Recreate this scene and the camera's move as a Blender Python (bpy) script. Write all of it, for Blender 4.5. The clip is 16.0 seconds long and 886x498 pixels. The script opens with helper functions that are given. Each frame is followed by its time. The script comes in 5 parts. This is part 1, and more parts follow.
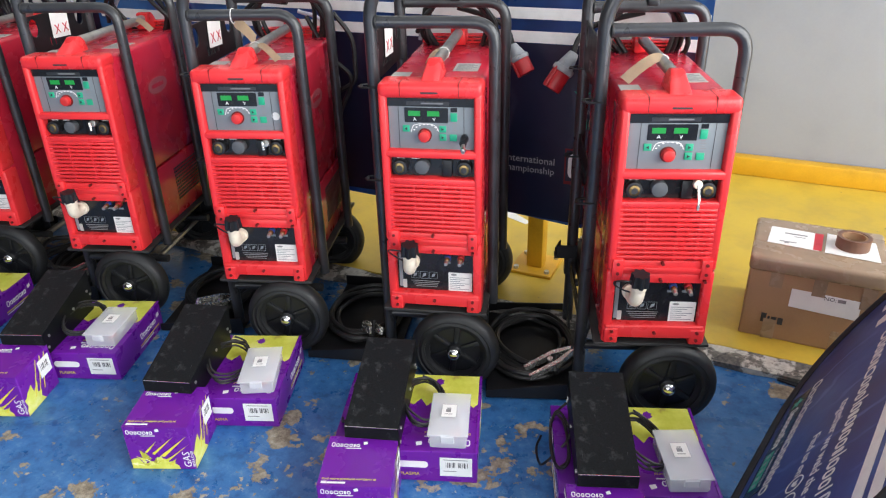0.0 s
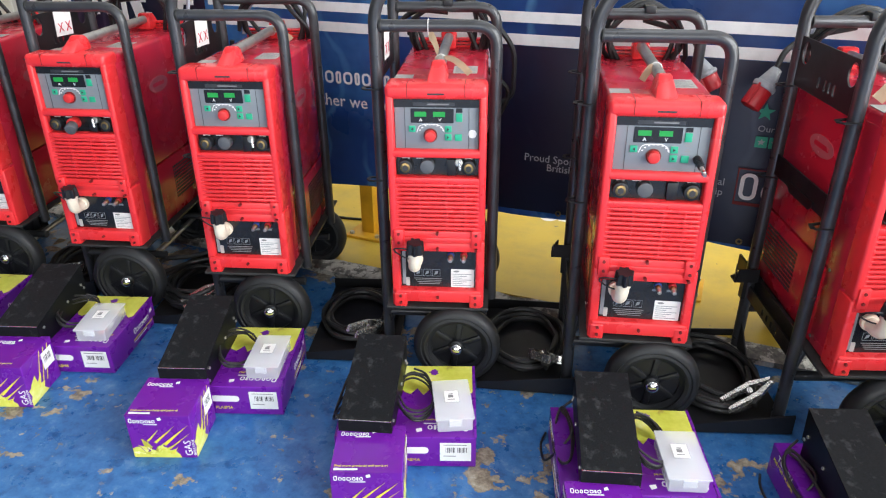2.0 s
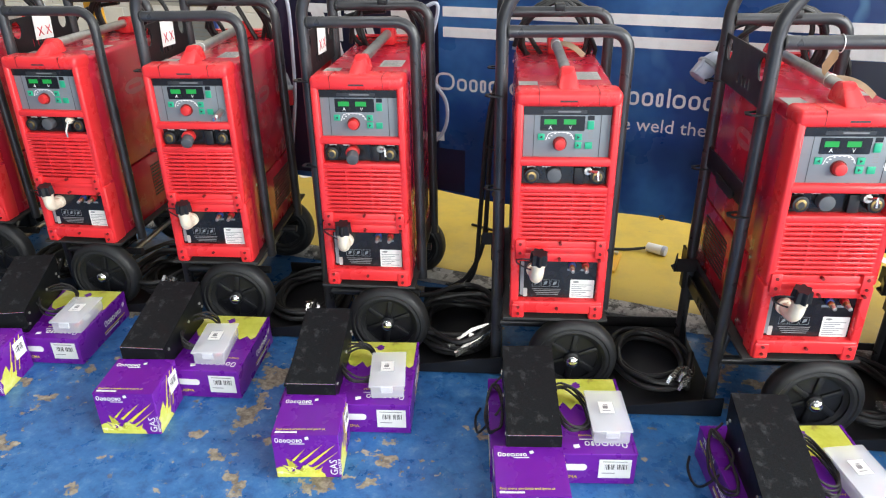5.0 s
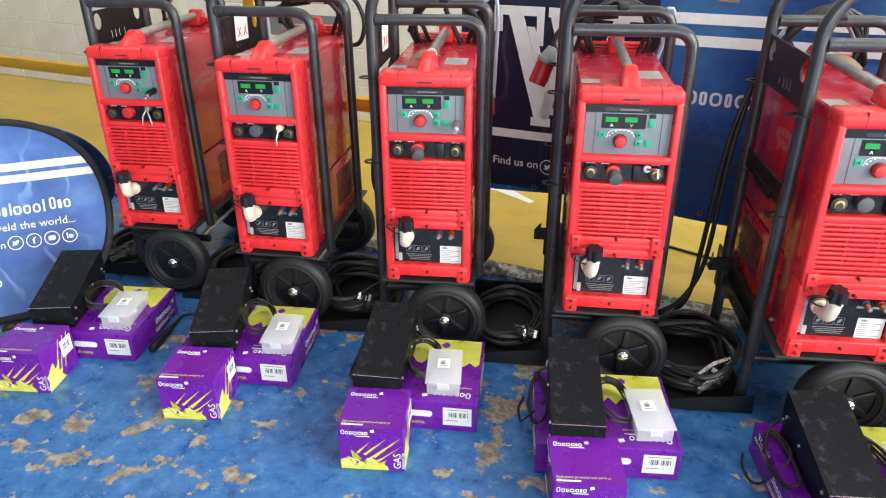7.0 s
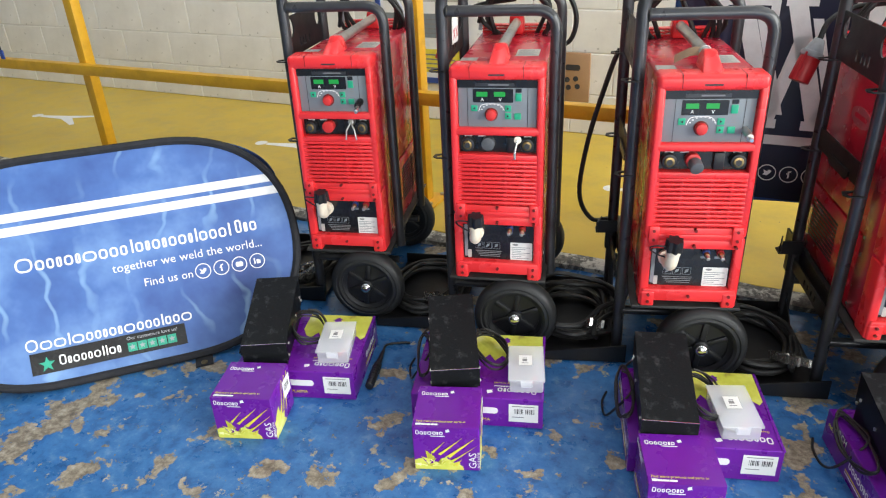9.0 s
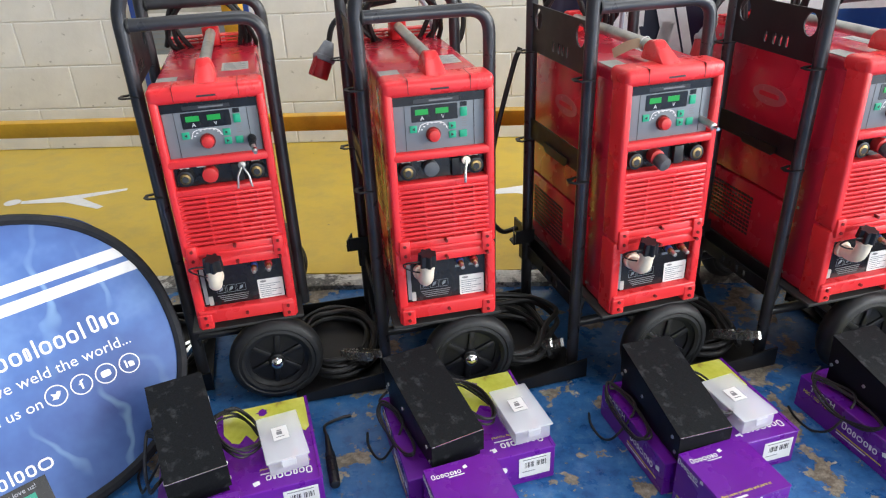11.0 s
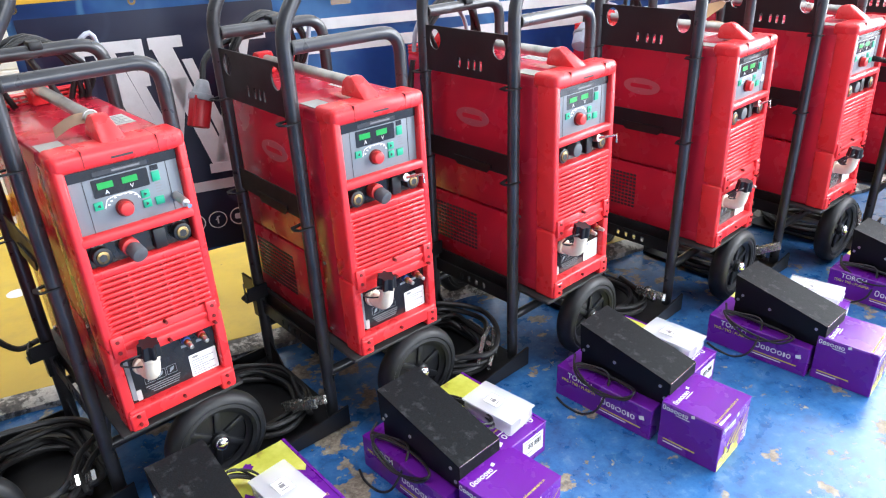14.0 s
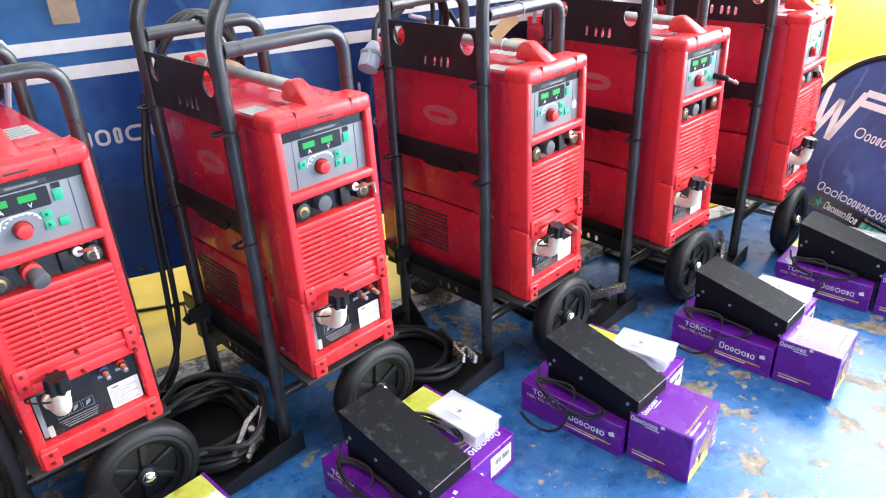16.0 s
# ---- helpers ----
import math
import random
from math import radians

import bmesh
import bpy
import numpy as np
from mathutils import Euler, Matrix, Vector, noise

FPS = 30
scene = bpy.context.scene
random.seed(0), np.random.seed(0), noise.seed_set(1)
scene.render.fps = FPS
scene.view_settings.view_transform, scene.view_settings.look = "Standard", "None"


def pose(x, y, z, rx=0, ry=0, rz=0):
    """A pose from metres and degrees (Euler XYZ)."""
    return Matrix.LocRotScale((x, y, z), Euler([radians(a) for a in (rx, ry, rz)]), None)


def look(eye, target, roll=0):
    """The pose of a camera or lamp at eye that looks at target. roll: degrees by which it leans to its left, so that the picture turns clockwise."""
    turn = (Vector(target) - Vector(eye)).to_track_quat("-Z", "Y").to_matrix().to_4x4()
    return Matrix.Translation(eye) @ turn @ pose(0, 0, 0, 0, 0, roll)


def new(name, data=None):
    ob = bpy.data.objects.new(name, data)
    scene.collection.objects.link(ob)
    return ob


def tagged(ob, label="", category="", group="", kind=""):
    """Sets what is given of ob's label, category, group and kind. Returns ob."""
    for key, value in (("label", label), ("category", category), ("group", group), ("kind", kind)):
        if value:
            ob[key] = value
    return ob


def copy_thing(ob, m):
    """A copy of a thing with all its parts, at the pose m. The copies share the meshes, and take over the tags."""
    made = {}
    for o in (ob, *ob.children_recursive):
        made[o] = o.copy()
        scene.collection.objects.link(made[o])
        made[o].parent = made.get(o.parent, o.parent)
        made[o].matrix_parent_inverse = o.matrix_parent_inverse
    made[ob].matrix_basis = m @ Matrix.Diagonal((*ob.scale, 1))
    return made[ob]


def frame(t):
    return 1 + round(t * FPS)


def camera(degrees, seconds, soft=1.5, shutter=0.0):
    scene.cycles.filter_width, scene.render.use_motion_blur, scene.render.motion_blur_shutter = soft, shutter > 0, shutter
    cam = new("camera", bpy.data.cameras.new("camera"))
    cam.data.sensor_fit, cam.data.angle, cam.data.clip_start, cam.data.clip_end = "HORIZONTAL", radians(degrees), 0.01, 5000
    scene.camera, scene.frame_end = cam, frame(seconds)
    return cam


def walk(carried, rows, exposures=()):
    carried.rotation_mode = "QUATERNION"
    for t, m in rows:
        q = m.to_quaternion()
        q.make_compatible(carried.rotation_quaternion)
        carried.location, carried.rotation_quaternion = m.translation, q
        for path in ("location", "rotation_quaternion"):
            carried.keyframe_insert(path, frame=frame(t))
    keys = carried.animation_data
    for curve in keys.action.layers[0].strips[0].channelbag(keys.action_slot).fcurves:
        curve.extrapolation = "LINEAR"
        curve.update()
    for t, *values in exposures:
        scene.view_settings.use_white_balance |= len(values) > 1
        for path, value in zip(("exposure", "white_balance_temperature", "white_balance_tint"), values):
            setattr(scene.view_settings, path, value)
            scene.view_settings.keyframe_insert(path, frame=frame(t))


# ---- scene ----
cam = camera(64.87, 16.0, soft=1.15)
PATH = [
    (0, (0.617, -1.420, 1.220), (-0.043, 0.232, 0.307), -1.5),
    (0.5, (0.465, -1.465, 1.223), (-0.184, 0.198, 0.320), -1.2),
    (1, (0.321, -1.512, 1.225), (-0.303, 0.161, 0.324), -0.8),
    (1.5, (0.187, -1.500, 1.219), (-0.423, 0.177, 0.317), -0.6),
    (2, (0.050, -1.499, 1.219), (-0.549, 0.185, 0.324), -0.5),
    (2.5, (-0.132, -1.535, 1.222), (-0.722, 0.151, 0.323), -0.5),
    (3, (-0.285, -1.576, 1.221), (-0.864, 0.118, 0.328), -0.6),
    (3.5, (-0.429, -1.567, 1.211), (-1.005, 0.130, 0.325), -0.5),
    (4, (-0.567, -1.547, 1.222), (-1.151, 0.145, 0.330), -0.8),
    (4.2, (-0.622, -1.549, 1.222), (-1.203, 0.144, 0.331), -0.8),
    (6.3, (-1.232, -1.567, 1.226), (-1.872, 0.108, 0.340), -0.8),
    (6.5, (-1.292, -1.574, 1.230), (-1.934, 0.098, 0.341), -0.5),
    (7, (-1.460, -1.604, 1.232), (-2.116, 0.059, 0.334), -0.5),
    (7.5, (-1.614, -1.644, 1.235), (-2.304, 0.001, 0.331), -1.0),
    (8, (-1.754, -1.657, 1.218), (-2.500, -0.036, 0.314), -1.5),
    (8.5, (-1.926, -1.633, 1.217), (-2.693, -0.025, 0.308), -1.9),
    (8.7, (-1.999, -1.635, 1.219), (-2.754, -0.021, 0.312), -2.2),
    (10.8, (-2.651, -1.443, 1.206), (-2.723, 0.325, 0.275), -2.8),
    (11, (-2.694, -1.437, 1.196), (-2.662, 0.335, 0.268), -2.3),
    (11.5, (-2.724, -1.409, 1.190), (-2.494, 0.356, 0.279), -2.2),
    (12, (-2.704, -1.395, 1.203), (-2.349, 0.369, 0.331), -2.0),
    (12.5, (-2.567, -1.406, 1.216), (-2.101, 0.351, 0.383), -2.1),
    (13, (-2.426, -1.397, 1.216), (-1.828, 0.323, 0.388), -2.2),
    (13.5, (-2.303, -1.379, 1.213), (-1.590, 0.282, 0.356), -2.2),
    (14, (-2.192, -1.326, 1.200), (-1.381, 0.275, 0.317), -2.4),
    (14.5, (-2.067, -1.266, 1.203), (-1.198, 0.293, 0.301), -2.7),
    (15, (-1.924, -1.233, 1.205), (-1.028, 0.304, 0.291), -2.4),
    (15.5, (-1.721, -1.272, 1.203), (-0.838, 0.276, 0.296), -2.6),
    (16, (-1.572, -1.263, 1.194), (-0.688, 0.287, 0.289), -2.6),
]
walk(cam, [(t, look(eye, target, roll)) for t, eye, target, roll in PATH],
     exposures=[(0, -0.70, 6300, 9), (1.5, -0.48, 6250, 9), (4.2, -0.26, 6300, 8), (6.3, -0.04, 6450, 7), (7.2, 0.0, 6450, 7), (8.5, -0.10, 6450, 6), (11, -0.10, 6250, 9), (12.5, 0.32, 5900, 10), (14, 0.44, 5950, 10), (16, 0.38, 6000, 10)])

# ---- world and light ----
world = bpy.data.worlds.new("sky")
scene.world = world
world.use_nodes = True
wn = world.node_tree.nodes
sky = wn.new("ShaderNodeTexSky")
sky.sky_type = "NISHITA"
sky.sun_disc = False
sky.sun_elevation, sky.sun_rotation = radians(40), radians(150)
world.node_tree.links.new(sky.outputs[0], wn["Background"].inputs[0])
wn["Background"].inputs[1].default_value = 0.12
scene.view_settings.exposure = 0.0

SLANT = -3.6  # the wall and the walkway run at this turn to the row of machines
W = pose(0, 0, 0, 0, 0, SLANT)


def area_lamp(name, m, sx, sy, power, colour):
    d = bpy.data.lights.new(name, "AREA")
    d.shape, d.size, d.size_y, d.energy, d.color = "RECTANGLE", sx, sy, power, colour
    ob = new(name, d)
    ob.matrix_world = m
    return ob


# unseen area lamps: an added front fill, then daylight from the side opening
area_lamp("front_fill", W @ look((1.4, -5.85, 1.75), (0.4, 0, 0.6)), 5.0, 3.0, 195, (1.0, 0.985, 0.95))
area_lamp("side_daylight", W @ look((4.9, -1.3, 2.65), (0, -1.3, 2.4)), 5.8, 5.1, 1200, (1.0, 0.985, 0.95))
# lamp added to throw glare on the floor; its window is invented
area_lamp("glare_fill", W @ look((4.1, 1.80, 3.4), (3.6, 0, 2.2)), 1.7, 3.3, 190, (1.0, 0.99, 0.96))
# overhead lamps added to brighten the wall and walkway
for u, power in ((-6.0, 55), (-2.6, 52), (0.8, 58)):
    area_lamp("overhead_fill", W @ look((u, 0.1, 5.55), (u, 0.1, 0)), 1.2, 2.8, power, (1.0, 0.99, 0.96))

# ---- materials ----


class Mat:
    """A small builder for node materials."""

    def __init__(self, name, colour=(0.5, 0.5, 0.5), rough=0.5, metal=0.0, coat=0.0):
        self.m = bpy.data.materials.new(name)
        self.m.use_nodes = True
        self.t = self.m.node_tree
        self.b = self.t.nodes["Principled BSDF"]
        self.b.inputs["Base Color"].default_value = (*colour, 1)
        self.b.inputs["Roughness"].default_value = rough
        self.b.inputs["Metallic"].default_value = metal
        self.b.inputs["Coat Weight"].default_value = coat

    def node(self, kind, **values):
        n = self.t.nodes.new(kind)
        for k, v in values.items():
            n.inputs[k].default_value = v
        return n

    def link(self, a, b):
        self.t.links.new(a, b)

    def coords(self, kind="Object", scale=None):
        c = self.t.nodes.new("ShaderNodeTexCoord").outputs[kind]
        if scale:
            mp = self.node("ShaderNodeMapping")
            mp.inputs["Scale"].default_value = scale
            self.link(c, mp.inputs["Vector"])
            c = mp.outputs[0]
        return c

    def noise(self, scale, detail=4.0, rough=0.55, at=None):
        n = self.node("ShaderNodeTexNoise", Scale=scale, Detail=detail, Roughness=rough)
        self.link(at if at is not None else self.coords(), n.inputs["Vector"])
        return n.outputs["Fac"]

    def ramp(self, fac, stops):
        r = self.t.nodes.new("ShaderNodeValToRGB")
        e = r.color_ramp.elements
        while len(e) < len(stops):
            e.new(0.5)
        for x, (p, c) in zip(e, stops):
            x.position, x.color = p, (*c, 1) if len(c) == 3 else c
        self.link(fac, r.inputs[0])
        return r.outputs[0]

    def step(self, fac, lo, hi):
        r = self.node("ShaderNodeMapRange")
        r.inputs["From Min"].default_value, r.inputs["From Max"].default_value = lo, hi
        self.link(fac, r.inputs["Value"])
        return r.outputs[0]

    def mix(self, fac, a, b):
        x = self.t.nodes.new("ShaderNodeMix")
        x.data_type = "RGBA"
        for k, v in ((0, fac), (6, a), (7, b)):
            if hasattr(v, "links"):
                self.link(v, x.inputs[k])
            else:
                x.inputs[k].default_value = v if k == 0 else (*v, 1)
        return x.outputs[2]

    def maths(self, op, a, b):
        x = self.t.nodes.new("ShaderNodeMath")
        x.operation = op
        for k, v in ((0, a), (1, b)):
            if hasattr(v, "links"):
                self.link(v, x.inputs[k])
            else:
                x.inputs[k].default_value = v
        return x.outputs[0]

    def colour(self, out):
        self.link(out, self.b.inputs["Base Color"])
        return self

    def rough(self, fac, lo, hi):
        r = self.node("ShaderNodeMapRange")
        r.inputs["To Min"].default_value, r.inputs["To Max"].default_value = lo, hi
        self.link(fac, r.inputs["Value"])
        self.link(r.outputs[0], self.b.inputs["Roughness"])
        return self

    def bump(self, fac, strength=0.2, distance=0.002):
        n = self.node("ShaderNodeBump", Strength=strength, Distance=distance)
        self.link(fac, n.inputs["Height"])
        self.link(n.outputs[0], self.b.inputs["Normal"])
        return self


def painted(name, colour, rough=0.4, dirt=0.12, scale=9.0, grain=240.0, metal=0.0, bump=0.08, coat=0.0):
    """Paint, plastic or card: two scales of variation and a fine grain."""
    k = Mat(name, colour, rough, metal, coat)
    big, small = k.noise(scale, 5), k.noise(grain, 2)
    dark = tuple(c * (1 - 2.2 * dirt) for c in colour)
    lite = tuple(min(1, c * (1 + dirt) + 0.03 * dirt) for c in colour)
    k.colour(k.mix(0.12, k.ramp(big, [(0.25, dark), (0.5, colour), (0.8, lite)]), k.ramp(small, [(0.3, dark), (0.7, lite)])))
    k.rough(k.noise(scale * 2.3, 6), max(0.05, rough - 0.12), min(1, rough + 0.14))
    k.bump(small, bump, 0.001)
    return k.m


RED = painted("red_plastic", (0.79, 0.034, 0.040), 0.28, 0.06, 6, 420, bump=0.10)
RED_SIDE = painted("red_painted_steel", (0.56, 0.018, 0.044), 0.25, 0.06, 4, 300, bump=0.02, coat=0.18)
BADGE = painted("pale_red_badge", (0.52, 0.12, 0.14), 0.22, 0.05, 20, 300, bump=0.02)
# dark red; on the grille and screw holes it paints in their shade
RED_DEEP = painted("deep_red", (0.16, 0.004, 0.004), 0.6, 0.1)
RED_CAP = painted("red_cap", (0.62, 0.03, 0.03), 0.35, 0.1, 30)
TUBE = painted("dark_tube_paint", (0.048, 0.049, 0.054), 0.30, 0.25, 12, 500, metal=0.35, bump=0.05, coat=0.2)
PLATE = painted("black_sheet_steel", (0.010, 0.010, 0.012), 0.42, 0.3, 10, 260, metal=0.2, bump=0.08)
SHELF = painted("worn_shelf_steel", (0.040, 0.040, 0.040), 0.5, 0.3, 14, 260, metal=0.35)
BLACK = painted("black_plastic", (0.009, 0.010, 0.013), 0.42, 0.25, 20, 420)
GLOSS_BLACK = painted("black_panel", (0.012, 0.012, 0.014), 0.22, 0.2, 20, 420, bump=0.02)
RUBBER = painted("tyre_rubber", (0.013, 0.014, 0.016), 0.5, 0.3, 18, 200, bump=0.2)
CABLE = painted("black_cable", (0.012, 0.012, 0.013), 0.45, 0.25, 25, 300)
CHROME = painted("chrome", (0.78, 0.78, 0.78), 0.16, 0.08, 60, 300, metal=1.0, bump=0.02)
BRASS = painted("brass", (0.34, 0.235, 0.10), 0.30, 0.2, 60, 300, metal=1.0)
STEEL = painted("brushed_steel", (0.50, 0.49, 0.47), 0.34, 0.15, 30, 300, metal=0.85)
GREY = painted("grey_panel", (0.205, 0.23, 0.255), 0.45, 0.05, 14, 420, bump=0.05)
GREY_CAP = painted("grey_socket_cap", (0.085, 0.09, 0.10), 0.5, 0.15, 40)
GREEN = painted("green_button", (0.02, 0.38, 0.21), 0.45, 0.08, 40)
WHITE = painted("white_print", (0.78, 0.78, 0.78), 0.5, 0.05, 30)
SOFT_WHITE = painted("soft_white_print", (0.36, 0.37, 0.40), 0.55, 0.05, 30)
PAPER = painted("paper_label", (0.80, 0.80, 0.79), 0.65, 0.04, 20)
INK = painted("dark_print", (0.03, 0.03, 0.035), 0.6, 0.1, 30)
GREY_INK = painted("grey_print", (0.22, 0.22, 0.23), 0.6, 0.1, 30)
CREAM = painted("cream_plastic", (0.80, 0.71, 0.58), 0.42, 0.10, 25)
SILVER_LABEL = painted("silver_label", (0.50, 0.50, 0.47), 0.4, 0.10, 20, metal=0.2)
PURPLE = painted("purple_card", (0.135, 0.010, 0.300), 0.27, 0.08, 5, 300, bump=0.03)
YELLOW_INK = painted("yellow_print", (0.72, 0.62, 0.06), 0.5, 0.1, 30)
PLUG_RED = painted("plug_red", (0.40, 0.012, 0.018), 0.4, 0.1, 30)
PLUG_GREY = painted("plug_grey", (0.30, 0.31, 0.33), 0.45, 0.15, 30)
GREY_HOSE = painted("grey_hose", (0.42, 0.44, 0.52), 0.45, 0.1, 30)
YELLOW_RAIL = painted("yellow_rail_paint", (0.66, 0.36, 0.015), 0.42, 0.16, 7, 160, bump=0.12)
BROWN_TAG = painted("manila_tag", (0.60, 0.47, 0.32), 0.7, 0.08, 20)
CARD = painted("brown_card", (0.36, 0.215, 0.115), 0.6, 0.12, 5, 150, bump=0.1)
TAPE = painted("parcel_tape", (0.33, 0.235, 0.155), 0.25, 0.16, 8, 120, bump=0.06, coat=0.3)
TAPE_ROLL = painted("brown_tape_roll", (0.17, 0.085, 0.055), 0.35, 0.15, 20)
BLUE_RING = painted("blue_ring", (0.025, 0.05, 0.22), 0.4, 0.1, 30)
TEAL = painted("teal_mark", (0.03, 0.36, 0.24), 0.5, 0.06, 20)
ORANGE_TAPE = painted("red_strip", (0.55, 0.03, 0.05), 0.5, 0.1, 20)
GREY_DOOR = painted("grey_door_paint", (0.31, 0.32, 0.35), 0.5, 0.06, 3, 120, bump=0.04)
BLUE_FRAME = painted("blue_frame", (0.03, 0.07, 0.30), 0.45, 0.1, 20)
DARK_CLOTH = painted("dark_binding", (0.012, 0.013, 0.018), 0.8, 0.2, 30)
CLAMP = painted("dull_clamp_steel", (0.60, 0.59, 0.56), 0.24, 0.25, 40, 300, metal=0.8)
ROOF = painted("roof_sheet", (0.34, 0.34, 0.35), 0.6, 0.1, 2, 60)


def scuffed_tread():
    k = Mat("scuffed_black_steel", rough=0.55)
    k.b.inputs["Specular IOR Level"].default_value = 0.13
    smudge, fine = k.noise(38, 4, 0.6), k.noise(260, 3, 0.6)
    scratch = k.noise(30, 3, 0.6, k.coords("Object", (9, 1, 1)))
    marks = k.maths("MAXIMUM", k.maths("MULTIPLY", k.step(smudge, 0.56, 0.78), 0.5), k.maths("MULTIPLY", k.step(scratch, 0.70, 0.74), 0.7))
    k.colour(k.mix(marks, k.ramp(fine, [(0.3, (0.005, 0.006, 0.007)), (0.7, (0.009, 0.010, 0.012))]), (0.085, 0.088, 0.094)))
    k.rough(smudge, 0.48, 0.74)
    k.bump(k.noise(420, 2), 0.35, 0.001)
    return k.m


TREAD = scuffed_tread()


def pedal_black():
    k = Mat("pedal_black", (0.005, 0.0055, 0.0065), 0.34)
    k.b.inputs["Specular IOR Level"].default_value = 0.18
    k.rough(k.noise(30, 4), 0.26, 0.46)
    k.bump(k.noise(260, 2), 0.06, 0.001)
    return k.m


PEDAL = pedal_black()


def display_material():
    k = Mat("green_display", (0.02, 0.25, 0.05), 0.3)
    k.b.inputs["Emission Color"].default_value = (0.02, 0.75, 0.10, 1)
    k.b.inputs["Emission Strength"].default_value = 0.17
    return k.m


DISPLAY = display_material()


def blue_floor():
    k = Mat("blue_floor_paint", rough=0.4)
    at = k.coords("Object")
    patch = k.noise(9.5, 9, 0.62, at)
    where = k.noise(1.3, 3, 0.5, at)
    fine = k.noise(60, 5, 0.6, at)
    mid = k.noise(14, 6, 0.6, at)
    blue = k.ramp(mid, [(0.25, (0.014, 0.074, 0.22)), (0.5, (0.030, 0.140, 0.36)), (0.75, (0.080, 0.235, 0.48))])
    scuff = k.ramp(k.noise(24, 8, 0.7, at), [(0.38, (0.012, 0.060, 0.19)), (0.48, (0.030, 0.138, 0.36)), (0.56, (0.048, 0.17, 0.40)), (0.68, (0.16, 0.29, 0.46))])
    blue = k.mix(0.62, blue, scuff)
    bare = k.ramp(k.noise(38, 7, 0.7, at), [(0.32, (0.075, 0.060, 0.045)), (0.46, (0.19, 0.155, 0.11)), (0.58, (0.33, 0.285, 0.21)), (0.75, (0.52, 0.49, 0.42))])
    chip = k.step(k.maths("ADD", k.maths("ADD", patch, k.maths("MULTIPLY", where, 0.55)), k.maths("MULTIPLY", fine, 0.10)), 0.912, 0.922)
    speck = k.step(k.noise(34, 5, 0.65, at), 0.635, 0.65)
    worn = k.maths("MAXIMUM", chip, k.maths("MULTIPLY", speck, k.step(where, 0.38, 0.48)))
    k.colour(k.mix(worn, blue, bare))
    k.rough(k.maths("ADD", k.maths("MULTIPLY", worn, 0.5), k.maths("MULTIPLY", mid, 0.30)), 0.20, 0.80)
    k.bump(k.maths("SUBTRACT", k.maths("MULTIPLY", fine, 0.25), worn), 0.35, 0.002)
    return k.m


def yellow_floor():
    k = Mat("yellow_floor_paint", rough=0.4)
    at = k.coords("Object")
    big, mid, fine = k.noise(1.1, 6, 0.6, at), k.noise(9, 7, 0.62, at), k.noise(80, 4, 0.6, at)
    base = k.ramp(big, [(0.3, (0.48, 0.33, 0.035)), (0.55, (0.65, 0.46, 0.05)), (0.8, (0.70, 0.53, 0.09))])
    grime = k.ramp(mid, [(0.30, (0.24, 0.17, 0.045)), (0.55, (0.55, 0.38, 0.05))])
    pit = k.step(k.noise(30, 5, 0.6, at), 0.70, 0.73)
    k.colour(k.mix(pit, k.mix(0.35, base, grime), (0.22, 0.16, 0.07)))
    k.rough(mid, 0.22, 0.55)
    k.bump(fine, 0.12, 0.001)
    return k.m


def kerb_paint():
    k = Mat("worn_white_kerb", rough=0.75)
    at = k.coords("Object")
    chip, fine = k.noise(13, 8, 0.7, at), k.noise(70, 5, 0.6, at)
    k.colour(k.mix(k.step(chip, 0.47, 0.53), k.ramp(fine, [(0.3, (0.42, 0.40, 0.35)), (0.7, (0.66, 0.64, 0.58))]), k.ramp(fine, [(0.3, (0.05, 0.05, 0.05)), (0.7, (0.22, 0.20, 0.17))])))
    k.bump(k.maths("ADD", chip, fine), 0.5, 0.004)
    return k.m


def block_paint():
    k = Mat("white_painted_block", (0.72, 0.71, 0.67), 0.62)
    at = k.coords("Object")
    fine, big, pit = k.noise(55, 6, 0.65, at), k.noise(2.2, 5, 0.6, at), k.noise(24, 5, 0.6, at)
    base = k.ramp(big, [(0.3, (0.68, 0.67, 0.64)), (0.6, (0.82, 0.81, 0.78)), (0.85, (0.86, 0.85, 0.83))])
    k.colour(k.mix(k.step(pit, 0.66, 0.72), base, (0.44, 0.43, 0.40)))
    k.bump(k.maths("ADD", fine, k.maths("MULTIPLY", pit, -0.6)), 0.35, 0.003)
    return k.m


def lime_card():
    k = Mat("lime_card_print", rough=0.36)
    at = k.coords("Object")
    f = k.noise(14, 5, 0.6, at)
    k.colour(k.ramp(f, [(0.26, (0.34, 0.24, 0.06)), (0.36, (0.56, 0.58, 0.06)), (0.55, (0.68, 0.70, 0.12)), (0.75, (0.82, 0.82, 0.42))]))
    return k.m


def lime_pale():
    k = Mat("pale_lime_print", rough=0.36)
    isl = k.t.nodes.new("ShaderNodeNewGeometry").outputs["Random Per Island"]
    k.colour(k.ramp(isl, [(0.0, (0.30, 0.26, 0.03)), (0.3, (0.62, 0.62, 0.05)), (0.6, (0.72, 0.72, 0.18)), (1.0, (0.85, 0.84, 0.48))]))
    return k.m


LIME_PALE = lime_pale()


def frosted():
    k = Mat("frosted_plastic", (0.88, 0.91, 0.95), 0.22)
    k.b.inputs["Alpha"].default_value = 0.34
    k.bump(k.noise(90, 3), 0.05, 0.001)
    return k.m


